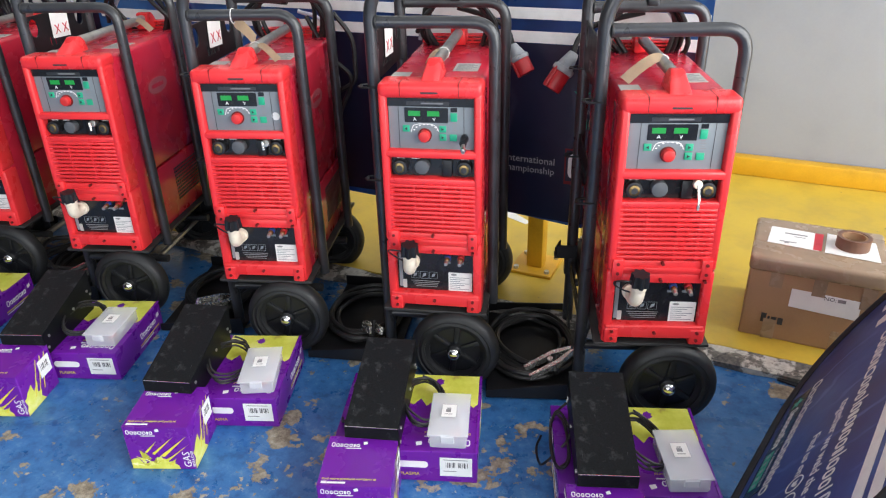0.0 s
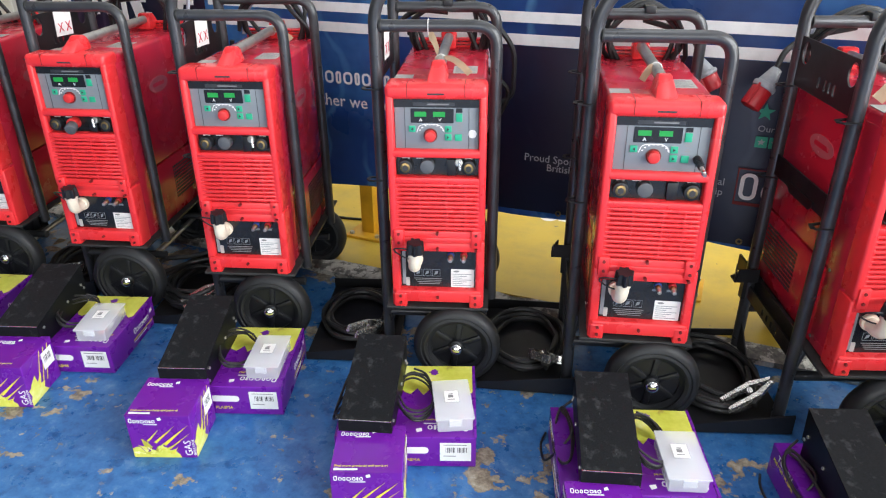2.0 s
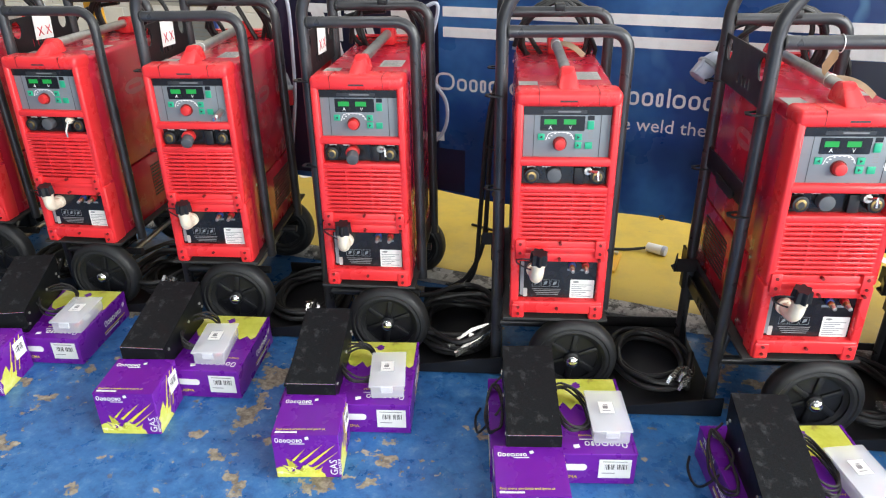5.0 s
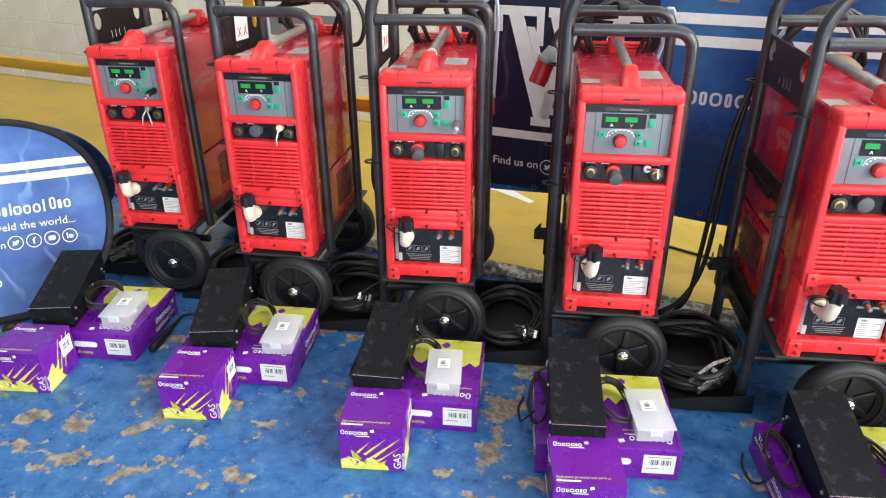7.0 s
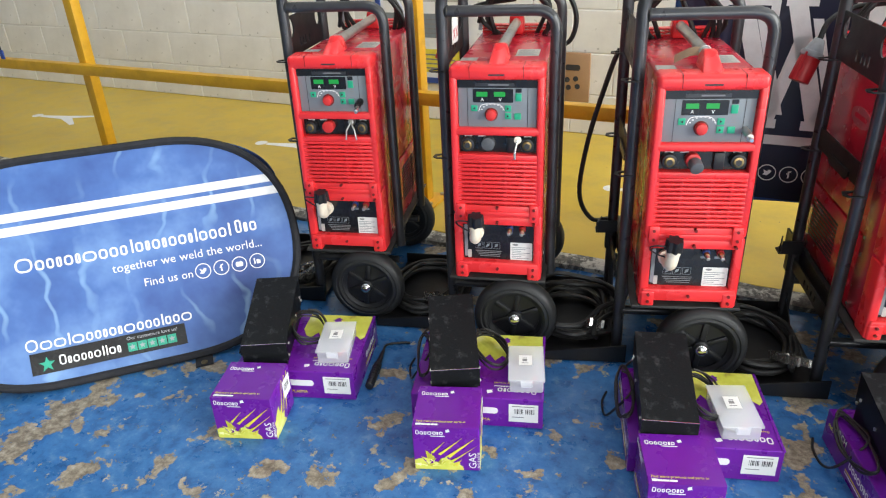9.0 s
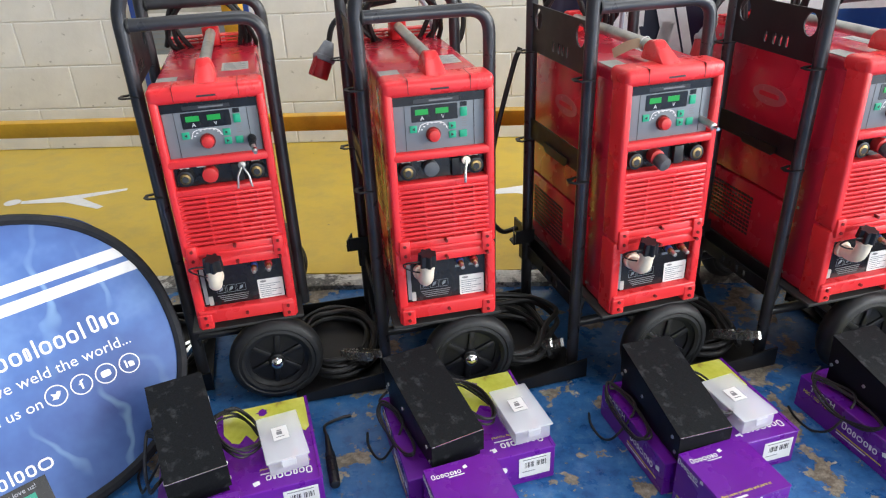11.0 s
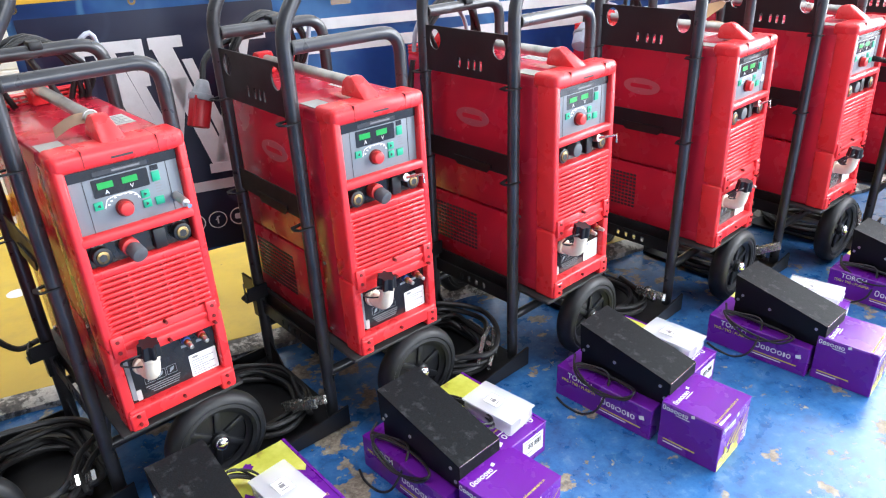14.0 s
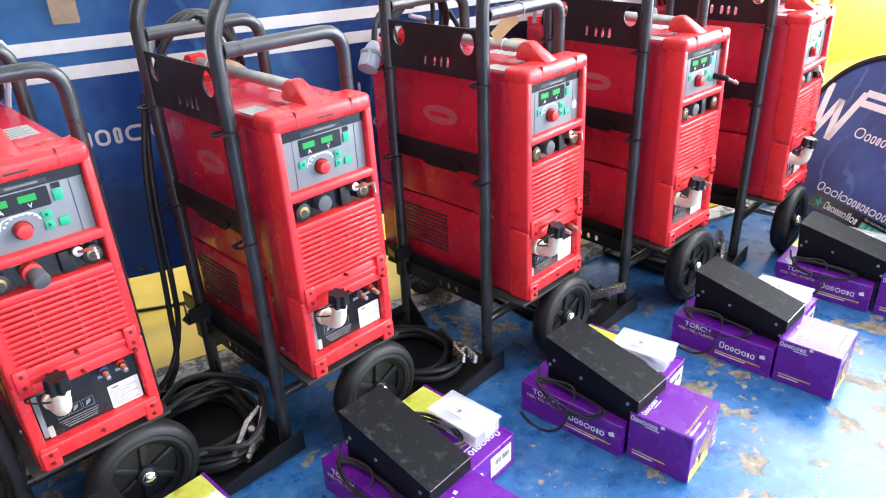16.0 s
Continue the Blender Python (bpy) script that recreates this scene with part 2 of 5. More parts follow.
def banner_cloth(name, deep, mid, light, seed, rough=0.42, spread=1.0):
    """Printed vinyl: a drift of blues with fine bright streaks."""
    k = Mat(name, mid, rough)
    at = k.coords("Object")
    mp = k.node("ShaderNodeMapping")
    mp.inputs["Location"].default_value = (seed, seed * 0.7, seed * 1.3)
    k.link(at, mp.inputs["Vector"])
    cloud = k.noise(1.7 * spread, 5, 0.6, mp.outputs[0])
    wave = k.node("ShaderNodeTexWave", Scale=1.6 * spread, Distortion=9.0, Detail=3.0)
    wave.inputs["Detail Scale"].default_value = 1.4
    k.link(mp.outputs[0], wave.inputs["Vector"])
    streak = k.maths("MULTIPLY", k.step(wave.outputs["Fac"], 0.93, 1.0), k.step(k.noise(2.4 * spread, 3, 0.5, mp.outputs[0]), 0.42, 0.62))
    base = k.ramp(cloud, [(0.30, deep), (0.52, mid), (0.74, light)])
    k.colour(k.mix(k.maths("MULTIPLY", streak, 0.28), base, tuple(min(1, c * 2 + 0.12) for c in light)))
    k.rough(k.noise(5, 4), rough - 0.08, rough + 0.1)
    k.bump(k.noise(3.2, 3), 0.25, 0.012)
    return k.m


FLOOR_BLUE, FLOOR_YELLOW, KERB, BLOCK, LIME, FROST = blue_floor(), yellow_floor(), kerb_paint(), block_paint(), lime_card(), frosted()
VINYL_BLUE = banner_cloth("blue_vinyl", (0.012, 0.034, 0.14), (0.026, 0.090, 0.31), (0.10, 0.30, 0.60), 3.1, 0.29)
VINYL_NAVY = banner_cloth("navy_vinyl", (0.005, 0.007, 0.020), (0.008, 0.011, 0.034), (0.012, 0.021, 0.060), 8.4, 0.32)
POP_BLUE = banner_cloth("pop_up_cloth", (0.024, 0.055, 0.21), (0.065, 0.145, 0.40), (0.20, 0.35, 0.64), 5.6, 0.5, 1.6)
POP_NAVY = banner_cloth("pop_up_cloth_dark", (0.020, 0.026, 0.13), (0.030, 0.060, 0.24), (0.055, 0.13, 0.38), 1.9, 0.5, 1.6)
PLASTER = painted("plain_wall_paint", (0.36, 0.36, 0.35), 0.7, 0.08, 1.5, 60, bump=0.1)

# ---- builders ----
def word_rings(x, y, size, widths, m, thick=0.0006):
    """A maker's word as a row of plain rounded rings and stems of its letters' size."""
    out = bmesh.new()
    for n, w in enumerate(widths):
        tall, t = size * (1.38 if n == 0 or w < size * 0.4 else 1.0), size * 0.19
        if w < size * 0.4:
            slab(round_rect(x + w * 0.3, x + w * 0.3 + t, y, y + tall, t * 0.3, 2), 0, thick, m, bm=out)
        else:
            r = min(w, tall) * 0.44
            slab(round_rect(x, x + w, y, y + tall, r, 4), 0, thick, m, holes=[round_rect(x + t, x + w - t, y + t, y + tall - t, r - t, 4)], bm=out)
        x += w + size * 0.2
    return out


def thing(name, m, label, category, group="", kind=""):
    ob = new(name)
    ob.empty_display_size = 0.1
    ob.matrix_world = m
    return tagged(ob, label, category, group, kind)


def part(name, bm, material, parent=None, label="", smooth=35):
    """Links a bmesh as one mesh object under a thing or a part."""
    me = bpy.data.meshes.new(name)
    bmesh.ops.recalc_face_normals(bm, faces=bm.faces)
    for f in bm.faces:
        f.smooth = True
    for e in bm.edges:
        e.smooth = len(e.link_faces) != 2 or e.calc_face_angle(0) < radians(smooth)
    bm.to_mesh(me)
    bm.free()
    for k in material if isinstance(material, (list, tuple)) else (material,):
        me.materials.append(k)
    ob = new(name, me)
    ob.parent = parent
    return tagged(ob, label, kind="stuff" if name in ("lettering", "slogan") else "")


def box(x0, x1, y0, y1, z0, z1, bevel=0.0, seg=2, bm=None):
    out = bm or bmesh.new()
    vs = bmesh.ops.create_cube(out, size=1)["verts"]
    for v in vs:
        v.co = Vector(((x0 + x1) / 2 + v.co.x * (x1 - x0), (y0 + y1) / 2 + v.co.y * (y1 - y0), (z0 + z1) / 2 + v.co.z * (z1 - z0)))
    if bevel:
        bmesh.ops.bevel(out, geom=list({e for v in vs for e in v.link_edges}), offset=bevel, segments=seg, profile=0.5, affect="EDGES")
    return out


def cyl(p0, p1, r, r1=None, seg=20, bm=None, bevel=0.0):
    out = bm or bmesh.new()
    p0, p1 = Vector(p0), Vector(p1)
    turn = (p1 - p0).to_track_quat("Z", "Y").to_matrix().to_4x4()
    vs = bmesh.ops.create_cone(out, cap_ends=True, segments=seg, radius1=r, radius2=r if r1 is None else r1, depth=(p1 - p0).length, matrix=Matrix.Translation((p0 + p1) / 2) @ turn)["verts"]
    if bevel:
        rims = [e for e in {e for v in vs for e in v.link_edges} if e.calc_face_angle(0) > 1.0]
        bmesh.ops.bevel(out, geom=rims, offset=bevel, segments=2, profile=0.5, affect="EDGES")
    return out


def fillet(points, radius, n=5):
    pts = [Vector(p) for p in points]
    out = [pts[0]]
    for a, b, c in zip(pts, pts[1:], pts[2:]):
        u, v = (a - b), (c - b)
        r = min(radius, u.length * 0.49, v.length * 0.49)
        s, e = b + u.normalized() * r, b + v.normalized() * r
        out += [s.lerp(b, k / n).lerp(b.lerp(e, k / n), k / n) for k in range(n + 1)]
    return out + [pts[-1]]


def curve_through(points, n=6):
    """A smooth line through the points."""
    p = [Vector(q) for q in points]
    p = [p[0] * 2 - p[1]] + p + [p[-1] * 2 - p[-2]]
    out = []
    for a, b, c, d in zip(p, p[1:], p[2:], p[3:]):
        for k in range(n):
            t = k / n
            out.append(0.5 * (2 * b + (c - a) * t + (2 * a - 5 * b + 4 * c - d) * t * t + (3 * b - a - 3 * c + d) * t ** 3))
    return out + [p[-2]]


def tube(points, r, seg=10, bm=None):
    """A round bar swept along a line of points."""
    out = bm or bmesh.new()
    pts = [Vector(p) for p in points]
    side, rings = None, []
    for n, p in enumerate(pts):
        way = (pts[min(n + 1, len(pts) - 1)] - pts[max(n - 1, 0)]).normalized()
        side = way.orthogonal().normalized() if side is None else (side - way * side.dot(way)).normalized()
        up = way.cross(side)
        rings.append([out.verts.new(p + r * (math.cos(k * math.tau / seg) * side + math.sin(k * math.tau / seg) * up)) for k in range(seg)])
    for a, b in zip(rings, rings[1:]):
        for k in range(seg):
            out.faces.new((a[k], a[(k + 1) % seg], b[(k + 1) % seg], b[k]))
    out.faces.new(rings[0][::-1])
    out.faces.new(rings[-1])
    return out


def slab(outline, lo, hi, m=Matrix(), holes=(), bm=None):
    """A flat outline with holes, given thickness along its own z and set at m."""
    out = bm or bmesh.new()
    work = bmesh.new()
    edges = []
    for loop in (outline, *holes):
        vs = [work.verts.new((x, y, lo)) for x, y in loop]
        edges += [work.edges.new((a, b)) for a, b in zip(vs, vs[1:] + vs[:1])]
    if holes:
        bmesh.ops.triangle_fill(work, use_beauty=True, use_dissolve=False, edges=edges)
    else:
        work.faces.new(vs)
    made = bmesh.ops.extrude_face_region(work, geom=list(work.faces))["geom"]
    for v in made:
        if isinstance(v, bmesh.types.BMVert):
            v.co.z = hi
    bmesh.ops.transform(work, matrix=m, verts=work.verts)
    tmp = bpy.data.meshes.new("tmp")
    work.to_mesh(tmp)
    work.free()
    out.from_mesh(tmp)
    bpy.data.meshes.remove(tmp)
    return out


def round_rect(x0, x1, y0, y1, r, n=5):
    out = []
    for cx, cy, a in ((x1 - r, y0 + r, -90), (x1 - r, y1 - r, 0), (x0 + r, y1 - r, 90), (x0 + r, y0 + r, 180)):
        out += [(cx + r * math.cos(radians(a + 90 * k / n)), cy + r * math.sin(radians(a + 90 * k / n))) for k in range(n + 1)]
    return out


def disc(cx, cy, r, n=18, ry=None):
    return [(cx + r * math.cos(k * math.tau / n), cy + (ry or r) * math.sin(k * math.tau / n)) for k in range(n)]


def star(cx, cy, r, k=0.42):
    return [(cx + (r if n % 2 == 0 else r * k) * math.sin(n * math.pi / 5), cy + (r if n % 2 == 0 else r * k) * math.cos(n * math.pi / 5)) for n in range(10)]


LETTERS = {}


def letters(text, size, m, bm=None, align="LEFT", thick=0.0006):
    """Lettering in the built-in font as a thin mesh, lying in the plane of m."""
    key = (text, size, align, thick)
    if key not in LETTERS:
        c = bpy.data.curves.new("lettering", "FONT")
        c.body, c.size, c.align_x, c.align_y, c.extrude, c.resolution_u = text, size, align, "CENTER", thick / 2, 2
        ob = new("lettering", c)
        LETTERS[key] = bpy.data.meshes.new_from_object(ob.evaluated_get(bpy.context.evaluated_depsgraph_get()))
        bpy.data.objects.remove(ob)
    out = bm or bmesh.new()
    first = len(out.verts)
    out.from_mesh(LETTERS[key])
    out.verts.ensure_lookup_table()
    bmesh.ops.transform(out, matrix=m, verts=out.verts[first:])
    return out


def letters_between(text, x0, x1, y, m, thick=0.0006):
    """Lettering that runs from x0 to x1 along the plane of m."""
    out = letters(text, 1.0, Matrix(), thick=0.01)
    lo, hi = min(v.co.x for v in out.verts), max(v.co.x for v in out.verts)
    k = (x1 - x0) / (hi - lo)
    bmesh.ops.transform(out, matrix=m @ pose(x0 - lo * k, y, 0) @ Matrix.Diagonal((k, k, thick / 0.01, 1)), verts=out.verts)
    return out


def word_bars(x, y, size, widths, m, bm=None, thick=0.0006, lean=0.0):
    """A word whose letters are plain upright blocks of their size."""
    out = bm or bmesh.new()
    for n, w in enumerate(widths):
        tall = size * (1.35 if n == 0 else 1.0)
        slab([(x, y), (x + w, y), (x + w + lean * tall, y + tall), (x + lean * tall, y + tall)], 0, thick, m, bm=out)
        x += w + size * 0.16
    return out


def facing(x, y, z, yaw=0, flip=0):
    """A plane that stands upright and faces the front: its x to the right, its y up."""
    return pose(x, y, z, 90, flip, yaw)


# ---- the setting ----
def setting(name, bm, material, label, category):
    ob = part(name, bm, material)
    ob.matrix_world = W
    return tagged(ob, label, category, kind="structure")


KV, WV, WALK = 0.398, 1.84, 0.028
U0, U1, V0 = -11.0, 5.0, -6.0


def build_setting():
    bm = bmesh.new()
    vs = [bm.verts.new(p) for p in ((-40, -40, 0), (40, -40, 0), (40, KV + 0.02, 0), (-40, KV + 0.02, 0))]
    bm.faces.new(vs)
    setting("floor", bm, FLOOR_BLUE, "blue painted concrete floor with bare chipped patches", "floor")
    setting("walkway_floor", box(U0, U1, KV + 0.068, WV + 0.3, -0.1, WALK), FLOOR_YELLOW, "yellow painted walkway floor, scuffed and pitted", "floor")
    kerb = box(U0, U1, KV, KV + 0.070, -0.1, WALK + 0.004)
    bmesh.ops.bisect_plane(kerb, geom=kerb.verts[:] + kerb.edges[:] + kerb.faces[:], plane_co=(0, KV + 0.02, 0), plane_no=(0, 1, 0))
    for n in range(1, 240):
        bmesh.ops.bisect_plane(kerb, geom=kerb.verts[:] + kerb.edges[:] + kerb.faces[:], plane_co=(-5.5 + n * 0.03, 0, 0), plane_no=(1, 0, 0))
    for v in kerb.verts:
        k = noise.noise(v.co * 14) * 0.012
        if v.co.z > 0:
            v.co.z -= 0.004 + max(0, k) + (0.010 if v.co.y < KV + 0.01 else 0)
        if v.co.y < KV + 0.03:
            v.co.y += k
    setting("kerb", kerb, KERB, "worn concrete kerb with flaking white paint", "kerb")
    # far wall of painted blocks
    setting("wall_north", box(U0, 0.30, WV + 0.012, WV + 0.3, WALK, 5.6), BLOCK, "wall of white painted concrete blocks", "wall")
    # the opening high up is invented, to let the glare lamp in
    end = slab([(2.75, WALK), (U1, WALK), (U1, 5.6), (2.75, 5.6)], -WV - 0.3, -WV - 0.012, pose(0, 0, 0, 90), holes=[[(3.2, 1.75), (4.95, 1.75), (4.95, 5.1), (3.2, 5.1)]])
    setting("wall_north_end", end, BLOCK, "wall of white painted blocks with an unseen opening for the glare lamp", "wall")
    setting("wall_north_lintel", box(0.30, 2.75, WV + 0.012, WV + 0.3, 3.2, 5.6), BLOCK, "painted block lintel over the grey door", "wall")
    setting("door_1", box(0.30, 2.75, WV + 0.14, WV + 0.20, WALK, 3.2), GREY_DOOR, "plain grey painted steel door", "door")
    setting("trim", box(0.30, 0.36, WV - 0.02, WV + 0.14, WALK, 3.2, 0.006), GREY_DOOR, "grey steel door jamb", "trim")
    setting("baseboard", box(0.36, 2.5, WV + 0.07, WV + 0.135, WALK, WALK + 0.085, 0.008), YELLOW_RAIL, "yellow painted guard strip at the foot of the grey door", "baseboard")
    setting("column", box(2.50, 2.70, WV - 0.04, WV + 0.14, WALK, 5.59, 0.006), PLATE, "dark steel column beside the grey door", "column")
    setting("wall_panel", box(3.06, U1, WV - 0.02, WV + 0.011, WALK, 1.6, 0.004), YELLOW_RAIL, "yellow painted panel on the block wall", "wall")
    # the rest of the hall: unseen walls and roof added to shape the light
    setting("wall_west", box(U0 - 0.25, U0, V0, WV + 0.3, 0, 5.6), PLASTER, "unseen plain hall wall", "wall")
    south = slab([(U0, 0), (U1, 0), (U1, 5.6), (U0, 5.6)], 0, 0.25, pose(0, V0, 0, 90), holes=[[(-1.2, 0.03), (4.0, 0.03), (4.0, 3.4), (-1.2, 3.4)]])
    setting("wall_south", south, PLASTER, "unseen hall wall with an opening for the front fill lamp", "wall")
    east = slab([(V0, 0), (WV, 0), (WV, 5.6), (V0, 5.6)], 0, 0.25, Matrix(((0, 0, 1, U1), (1, 0, 0, 0), (0, 1, 0, 0), (0, 0, 0, 1))), holes=[[(-4.3, 0.03), (1.65, 0.03), (1.65, 5.3), (-4.3, 5.3)]])
    setting("wall_east", east, PLASTER, "unseen hall wall with an opening for the side daylight", "wall")
    roof = slab([(U0, V0), (U1, V0), (U1, WV + 0.3), (U0, WV + 0.3)], 5.6, 5.75, holes=[[(u - 0.6, -1.3), (u + 0.6, -1.3), (u + 0.6, 1.5), (u - 0.6, 1.5)] for u in (-6.0, -2.6, 0.8)])
    setting("ceiling", roof, ROOF, "unseen pale roof with openings for the overhead fill lamps", "ceiling")


build_setting()


# ---- railing ----
def railing():
    root = thing("railing", W, "yellow painted steel railing on bolted posts", "railing", kind="structure")
    v = KV + 0.298
    for u in (-7.25, -5.30, -3.35, -1.116, 0.072, 1.35):
        post = part("post", box(u - 0.028, u + 0.028, v, v + 0.055, WALK, 1.07, 0.004), YELLOW_RAIL, root)
        part("base_plate", box(u - 0.075, u + 0.075, v - 0.05, v + 0.105, WALK, WALK + 0.012, 0.003), YELLOW_RAIL, post)
        for du, dv in ((-0.055, -0.03), (0.055, -0.03), (-0.055, 0.085), (0.055, 0.085)):
            part("bolt", cyl((u + du, v + dv, WALK + 0.011), (u + du, v + dv, WALK + 0.022), 0.009, seg=6), STEEL, post)
    for z in (0.500, 1.026):
        part("rail", box(-9.5, 0.42, v - 0.048, v - 0.002, z - 0.026, z + 0.026, 0.004), YELLOW_RAIL, root)


railing()


# ---- welding machines ----
XL, XR, Z0 = -0.109, 0.133, 0.247
XC = (XL + XR) / 2


def build_machine():
    root = thing("welding_machine", pose(0, 0, Z0), "red welding power source with a water cooler, on a trolley", "welding machine", "row of welding machines")
    up = Matrix.Translation((0, 0, -Z0))

    def p(name, bm, material, parent=None, label=""):
        for v in bm.verts:  # the cooler stands a little proud of the power source and lower
            k = min(1.0, max(0.0, (0.705 - v.co.z) / 0.08))
            v.co.z -= 0.0055 * k
            v.co.y -= 0.012 * min(1.0, max(0.0, (0.72 - v.co.z) / 0.42)) * max(0.0, 1 - v.co.y / 0.3)
        bmesh.ops.transform(bm, matrix=up, verts=bm.verts)
        return part(name, bm, material, parent or root, label)

    # housing
    shell = box(XL + 0.004, XR - 0.004, 0.03, 0.535, 0.4485, 0.826, 0.012, 3)
    housing = p("housing", shell, RED_SIDE)
    cooler = p("cooler_housing", box(XL + 0.005, XR - 0.005, 0.03, 0.535, Z0, 0.447, 0.006), RED_SIDE)
    collar = bmesh.new()
    for x in (XL + 0.002, XR - 0.014):
        box(x, x + 0.012, 0.028, 0.115, Z0 + 0.006, 0.800, 0.004, bm=collar)
    p("side_collar", collar, RED_SIDE, None, "red plastic collar round the front")
    # front frame: cap, jambs and cross bars
    fr = bmesh.new()
    box(XL - 0.001, XR + 0.001, -0.016, 0.060, 0.799, 0.836, 0.0125, 4, fr)
    box(XL, XL + 0.019, -0.014, 0.045, 0.445, 0.812, 0.006, 3, fr)
    box(XR - 0.019, XR, -0.014, 0.045, 0.445, 0.812, 0.006, 3, fr)
    box(XL + 0.010, XR - 0.010, -0.016, 0.04, 0.660, 0.679, 0.006, 3, fr)
    box(XL + 0.010, XR - 0.010, -0.014, 0.04, 0.596, 0.612, 0.004, 2, fr)
    p("front_frame", fr, RED, None, "moulded bright red front frame")
    # dark strip paints the shade of the slot; the cap is uncut
    p("cap_slot", box(XC - 0.020, XC + 0.020, -0.0168, -0.012, 0.812, 0.8160), INK)
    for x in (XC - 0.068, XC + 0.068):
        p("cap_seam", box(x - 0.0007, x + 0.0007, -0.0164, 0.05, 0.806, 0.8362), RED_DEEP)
    # louvred grille
    gr = bmesh.new()
    for n in range(11):
        z = 0.473 + n * 0.0115
        box(XL + 0.016, XR - 0.016, -0.015, 0.010, z, z + 0.0082, 0.0028, 2, gr)
    for x in (XC - 0.045, XC + 0.022, XC + 0.070):
        box(x, x + 0.003, -0.0128, 0.010, 0.47, 0.598, bm=gr)
    for x in (XL + 0.008, XR - 0.022):
        cyl((x + 0.007, -0.002, 0.46), (x + 0.007, -0.002, 0.60), 0.012, seg=14, bm=gr)
    p("grille", gr, RED, None, "red moulded air grille")
    # dark red sheet paints the shade seen between the louvres
    p("grille_shade", box(XL + 0.01, XR - 0.01, 0.010, 0.028, 0.44, 0.60), RED_DEEP)
    # foot band with screw bosses
    band = box(XL + 0.004, XR - 0.004, -0.012, 0.03, 0.432, 0.468, 0.004, 2)
    box(XL + 0.03, XR - 0.03, -0.016, 0.02, 0.440, 0.452, 0.003, 2, band)
    for x in (XL + 0.022, XR - 0.022):
        box(x - 0.013, x + 0.013, -0.020, 0.0, 0.424, 0.474, 0.005, 2, band)
    p("joint_band", band, RED)
    low = bmesh.new()
    box(XL, XL + 0.022, -0.012, 0.045, Z0, 0.440, 0.005, 3, low)
    box(XR - 0.022, XR, -0.012, 0.045, Z0, 0.440, 0.005, 3, low)
    box(XL + 0.004, XR - 0.004, -0.012, 0.04, 0.410, 0.434, 0.004, 2, low)
    box(XL + 0.006, XR - 0.006, -0.016, 0.04, 0.262, 0.298, 0.005, 3, low)
    for x in (XL + 0.021, XR - 0.021):
        box(x - 0.017, x + 0.017, -0.018, 0.03, Z0, 0.290, 0.005, 3, low)
    p("cooler_frame", low, RED, None, "moulded bright red lower frame")
    # no holes are cut: dark red plugs paint in their inner shade
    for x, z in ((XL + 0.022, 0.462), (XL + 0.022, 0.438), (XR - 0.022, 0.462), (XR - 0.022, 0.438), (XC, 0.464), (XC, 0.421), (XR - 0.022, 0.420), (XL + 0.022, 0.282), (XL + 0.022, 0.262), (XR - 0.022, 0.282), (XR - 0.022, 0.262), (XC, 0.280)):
        p("screw_hole_shade", cyl((x, -0.0225, z), (x, -0.010, z), 0.0038, seg=10), RED_DEEP)
    # control panel
    panel = p("control_panel", box(XL + 0.020, XR - 0.020, -0.001, 0.03, 0.676, 0.800, 0.002), GREY, None, "grey control panel with green keys and lit displays")
    f = facing(0, -0.0012, 0)
    p("panel_header", slab(round_rect(XL + 0.0195, XR - 0.0195, 0.779, 0.8005, 0.002), 0, 0.0016, f), GLOSS_BLACK, panel)
    p("name_strip", slab([(XC - 0.056, 0.7825), (XC + 0.044, 0.7825), (XC + 0.044, 0.7910), (XC - 0.056, 0.7910)], 0.0016, 0.0022, f), TUBE, panel)
    p("name_print", slab([(XC - 0.022, 0.7850), (XC + 0.030, 0.7850), (XC + 0.030, 0.7885), (XC - 0.022, 0.7885)], 0.0022, 0.0026, f), GREY_INK, panel)
    for x in (XL + 0.044, XR - 0.044):
        p("panel_seam", slab([(x, 0.677), (x + 0.0012, 0.677), (x + 0.0012, 0.782), (x, 0.782)], 0, 0.0005, f), INK, panel)
    scr = p("display_field", slab(round_rect(XC - 0.062, XC + 0.041, 0.741, 0.776, 0.002), 0, 0.0012, f), GLOSS_BLACK, panel)
    for x in (XC - 0.053, XC - 0.008):
        p("display", slab([(x, 0.7565), (x + 0.0285, 0.7565), (x + 0.0285, 0.7685), (x, 0.7685)], 0.0012, 0.0020, f), DISPLAY, scr, "lit green display")
    for text, x in (("A", XC - 0.038), ("V", XC + 0.008)):
        p("unit_mark", letters(text, 0.0120, f @ pose(x, 0.7485, 0.0016), align="CENTER"), WHITE, scr)
    for x, z, w, h in ((XC - 0.067, 0.7185, 0.0160, 0.0155), (XC + 0.020, 0.7185, 0.0160, 0.0155), (XC + 0.020, 0.6990, 0.0160, 0.0155), (XC + 0.0465, 0.7450, 0.0155, 0.0200), (XC + 0.0440, 0.6985, 0.0170, 0.0155)):
        k = p("key", box(x, x + w, -0.0045, 0.0, z, z + h, 0.001), GREEN, panel)
        if x < XC + 0.04:
            mid, d = x + w / 2, 0.0030 if x > XC else -0.0030
            p("key_mark", slab([(mid - d, z + 0.004), (mid + d, z + h / 2), (mid - d, z + h - 0.004)], 0.0036, 0.0041, f), INK, k)
    p("lamp_field", slab(round_rect(XC + 0.047, XC + 0.062, 0.767, 0.777, 0.001), 0, 0.001, f), GLOSS_BLACK, panel)
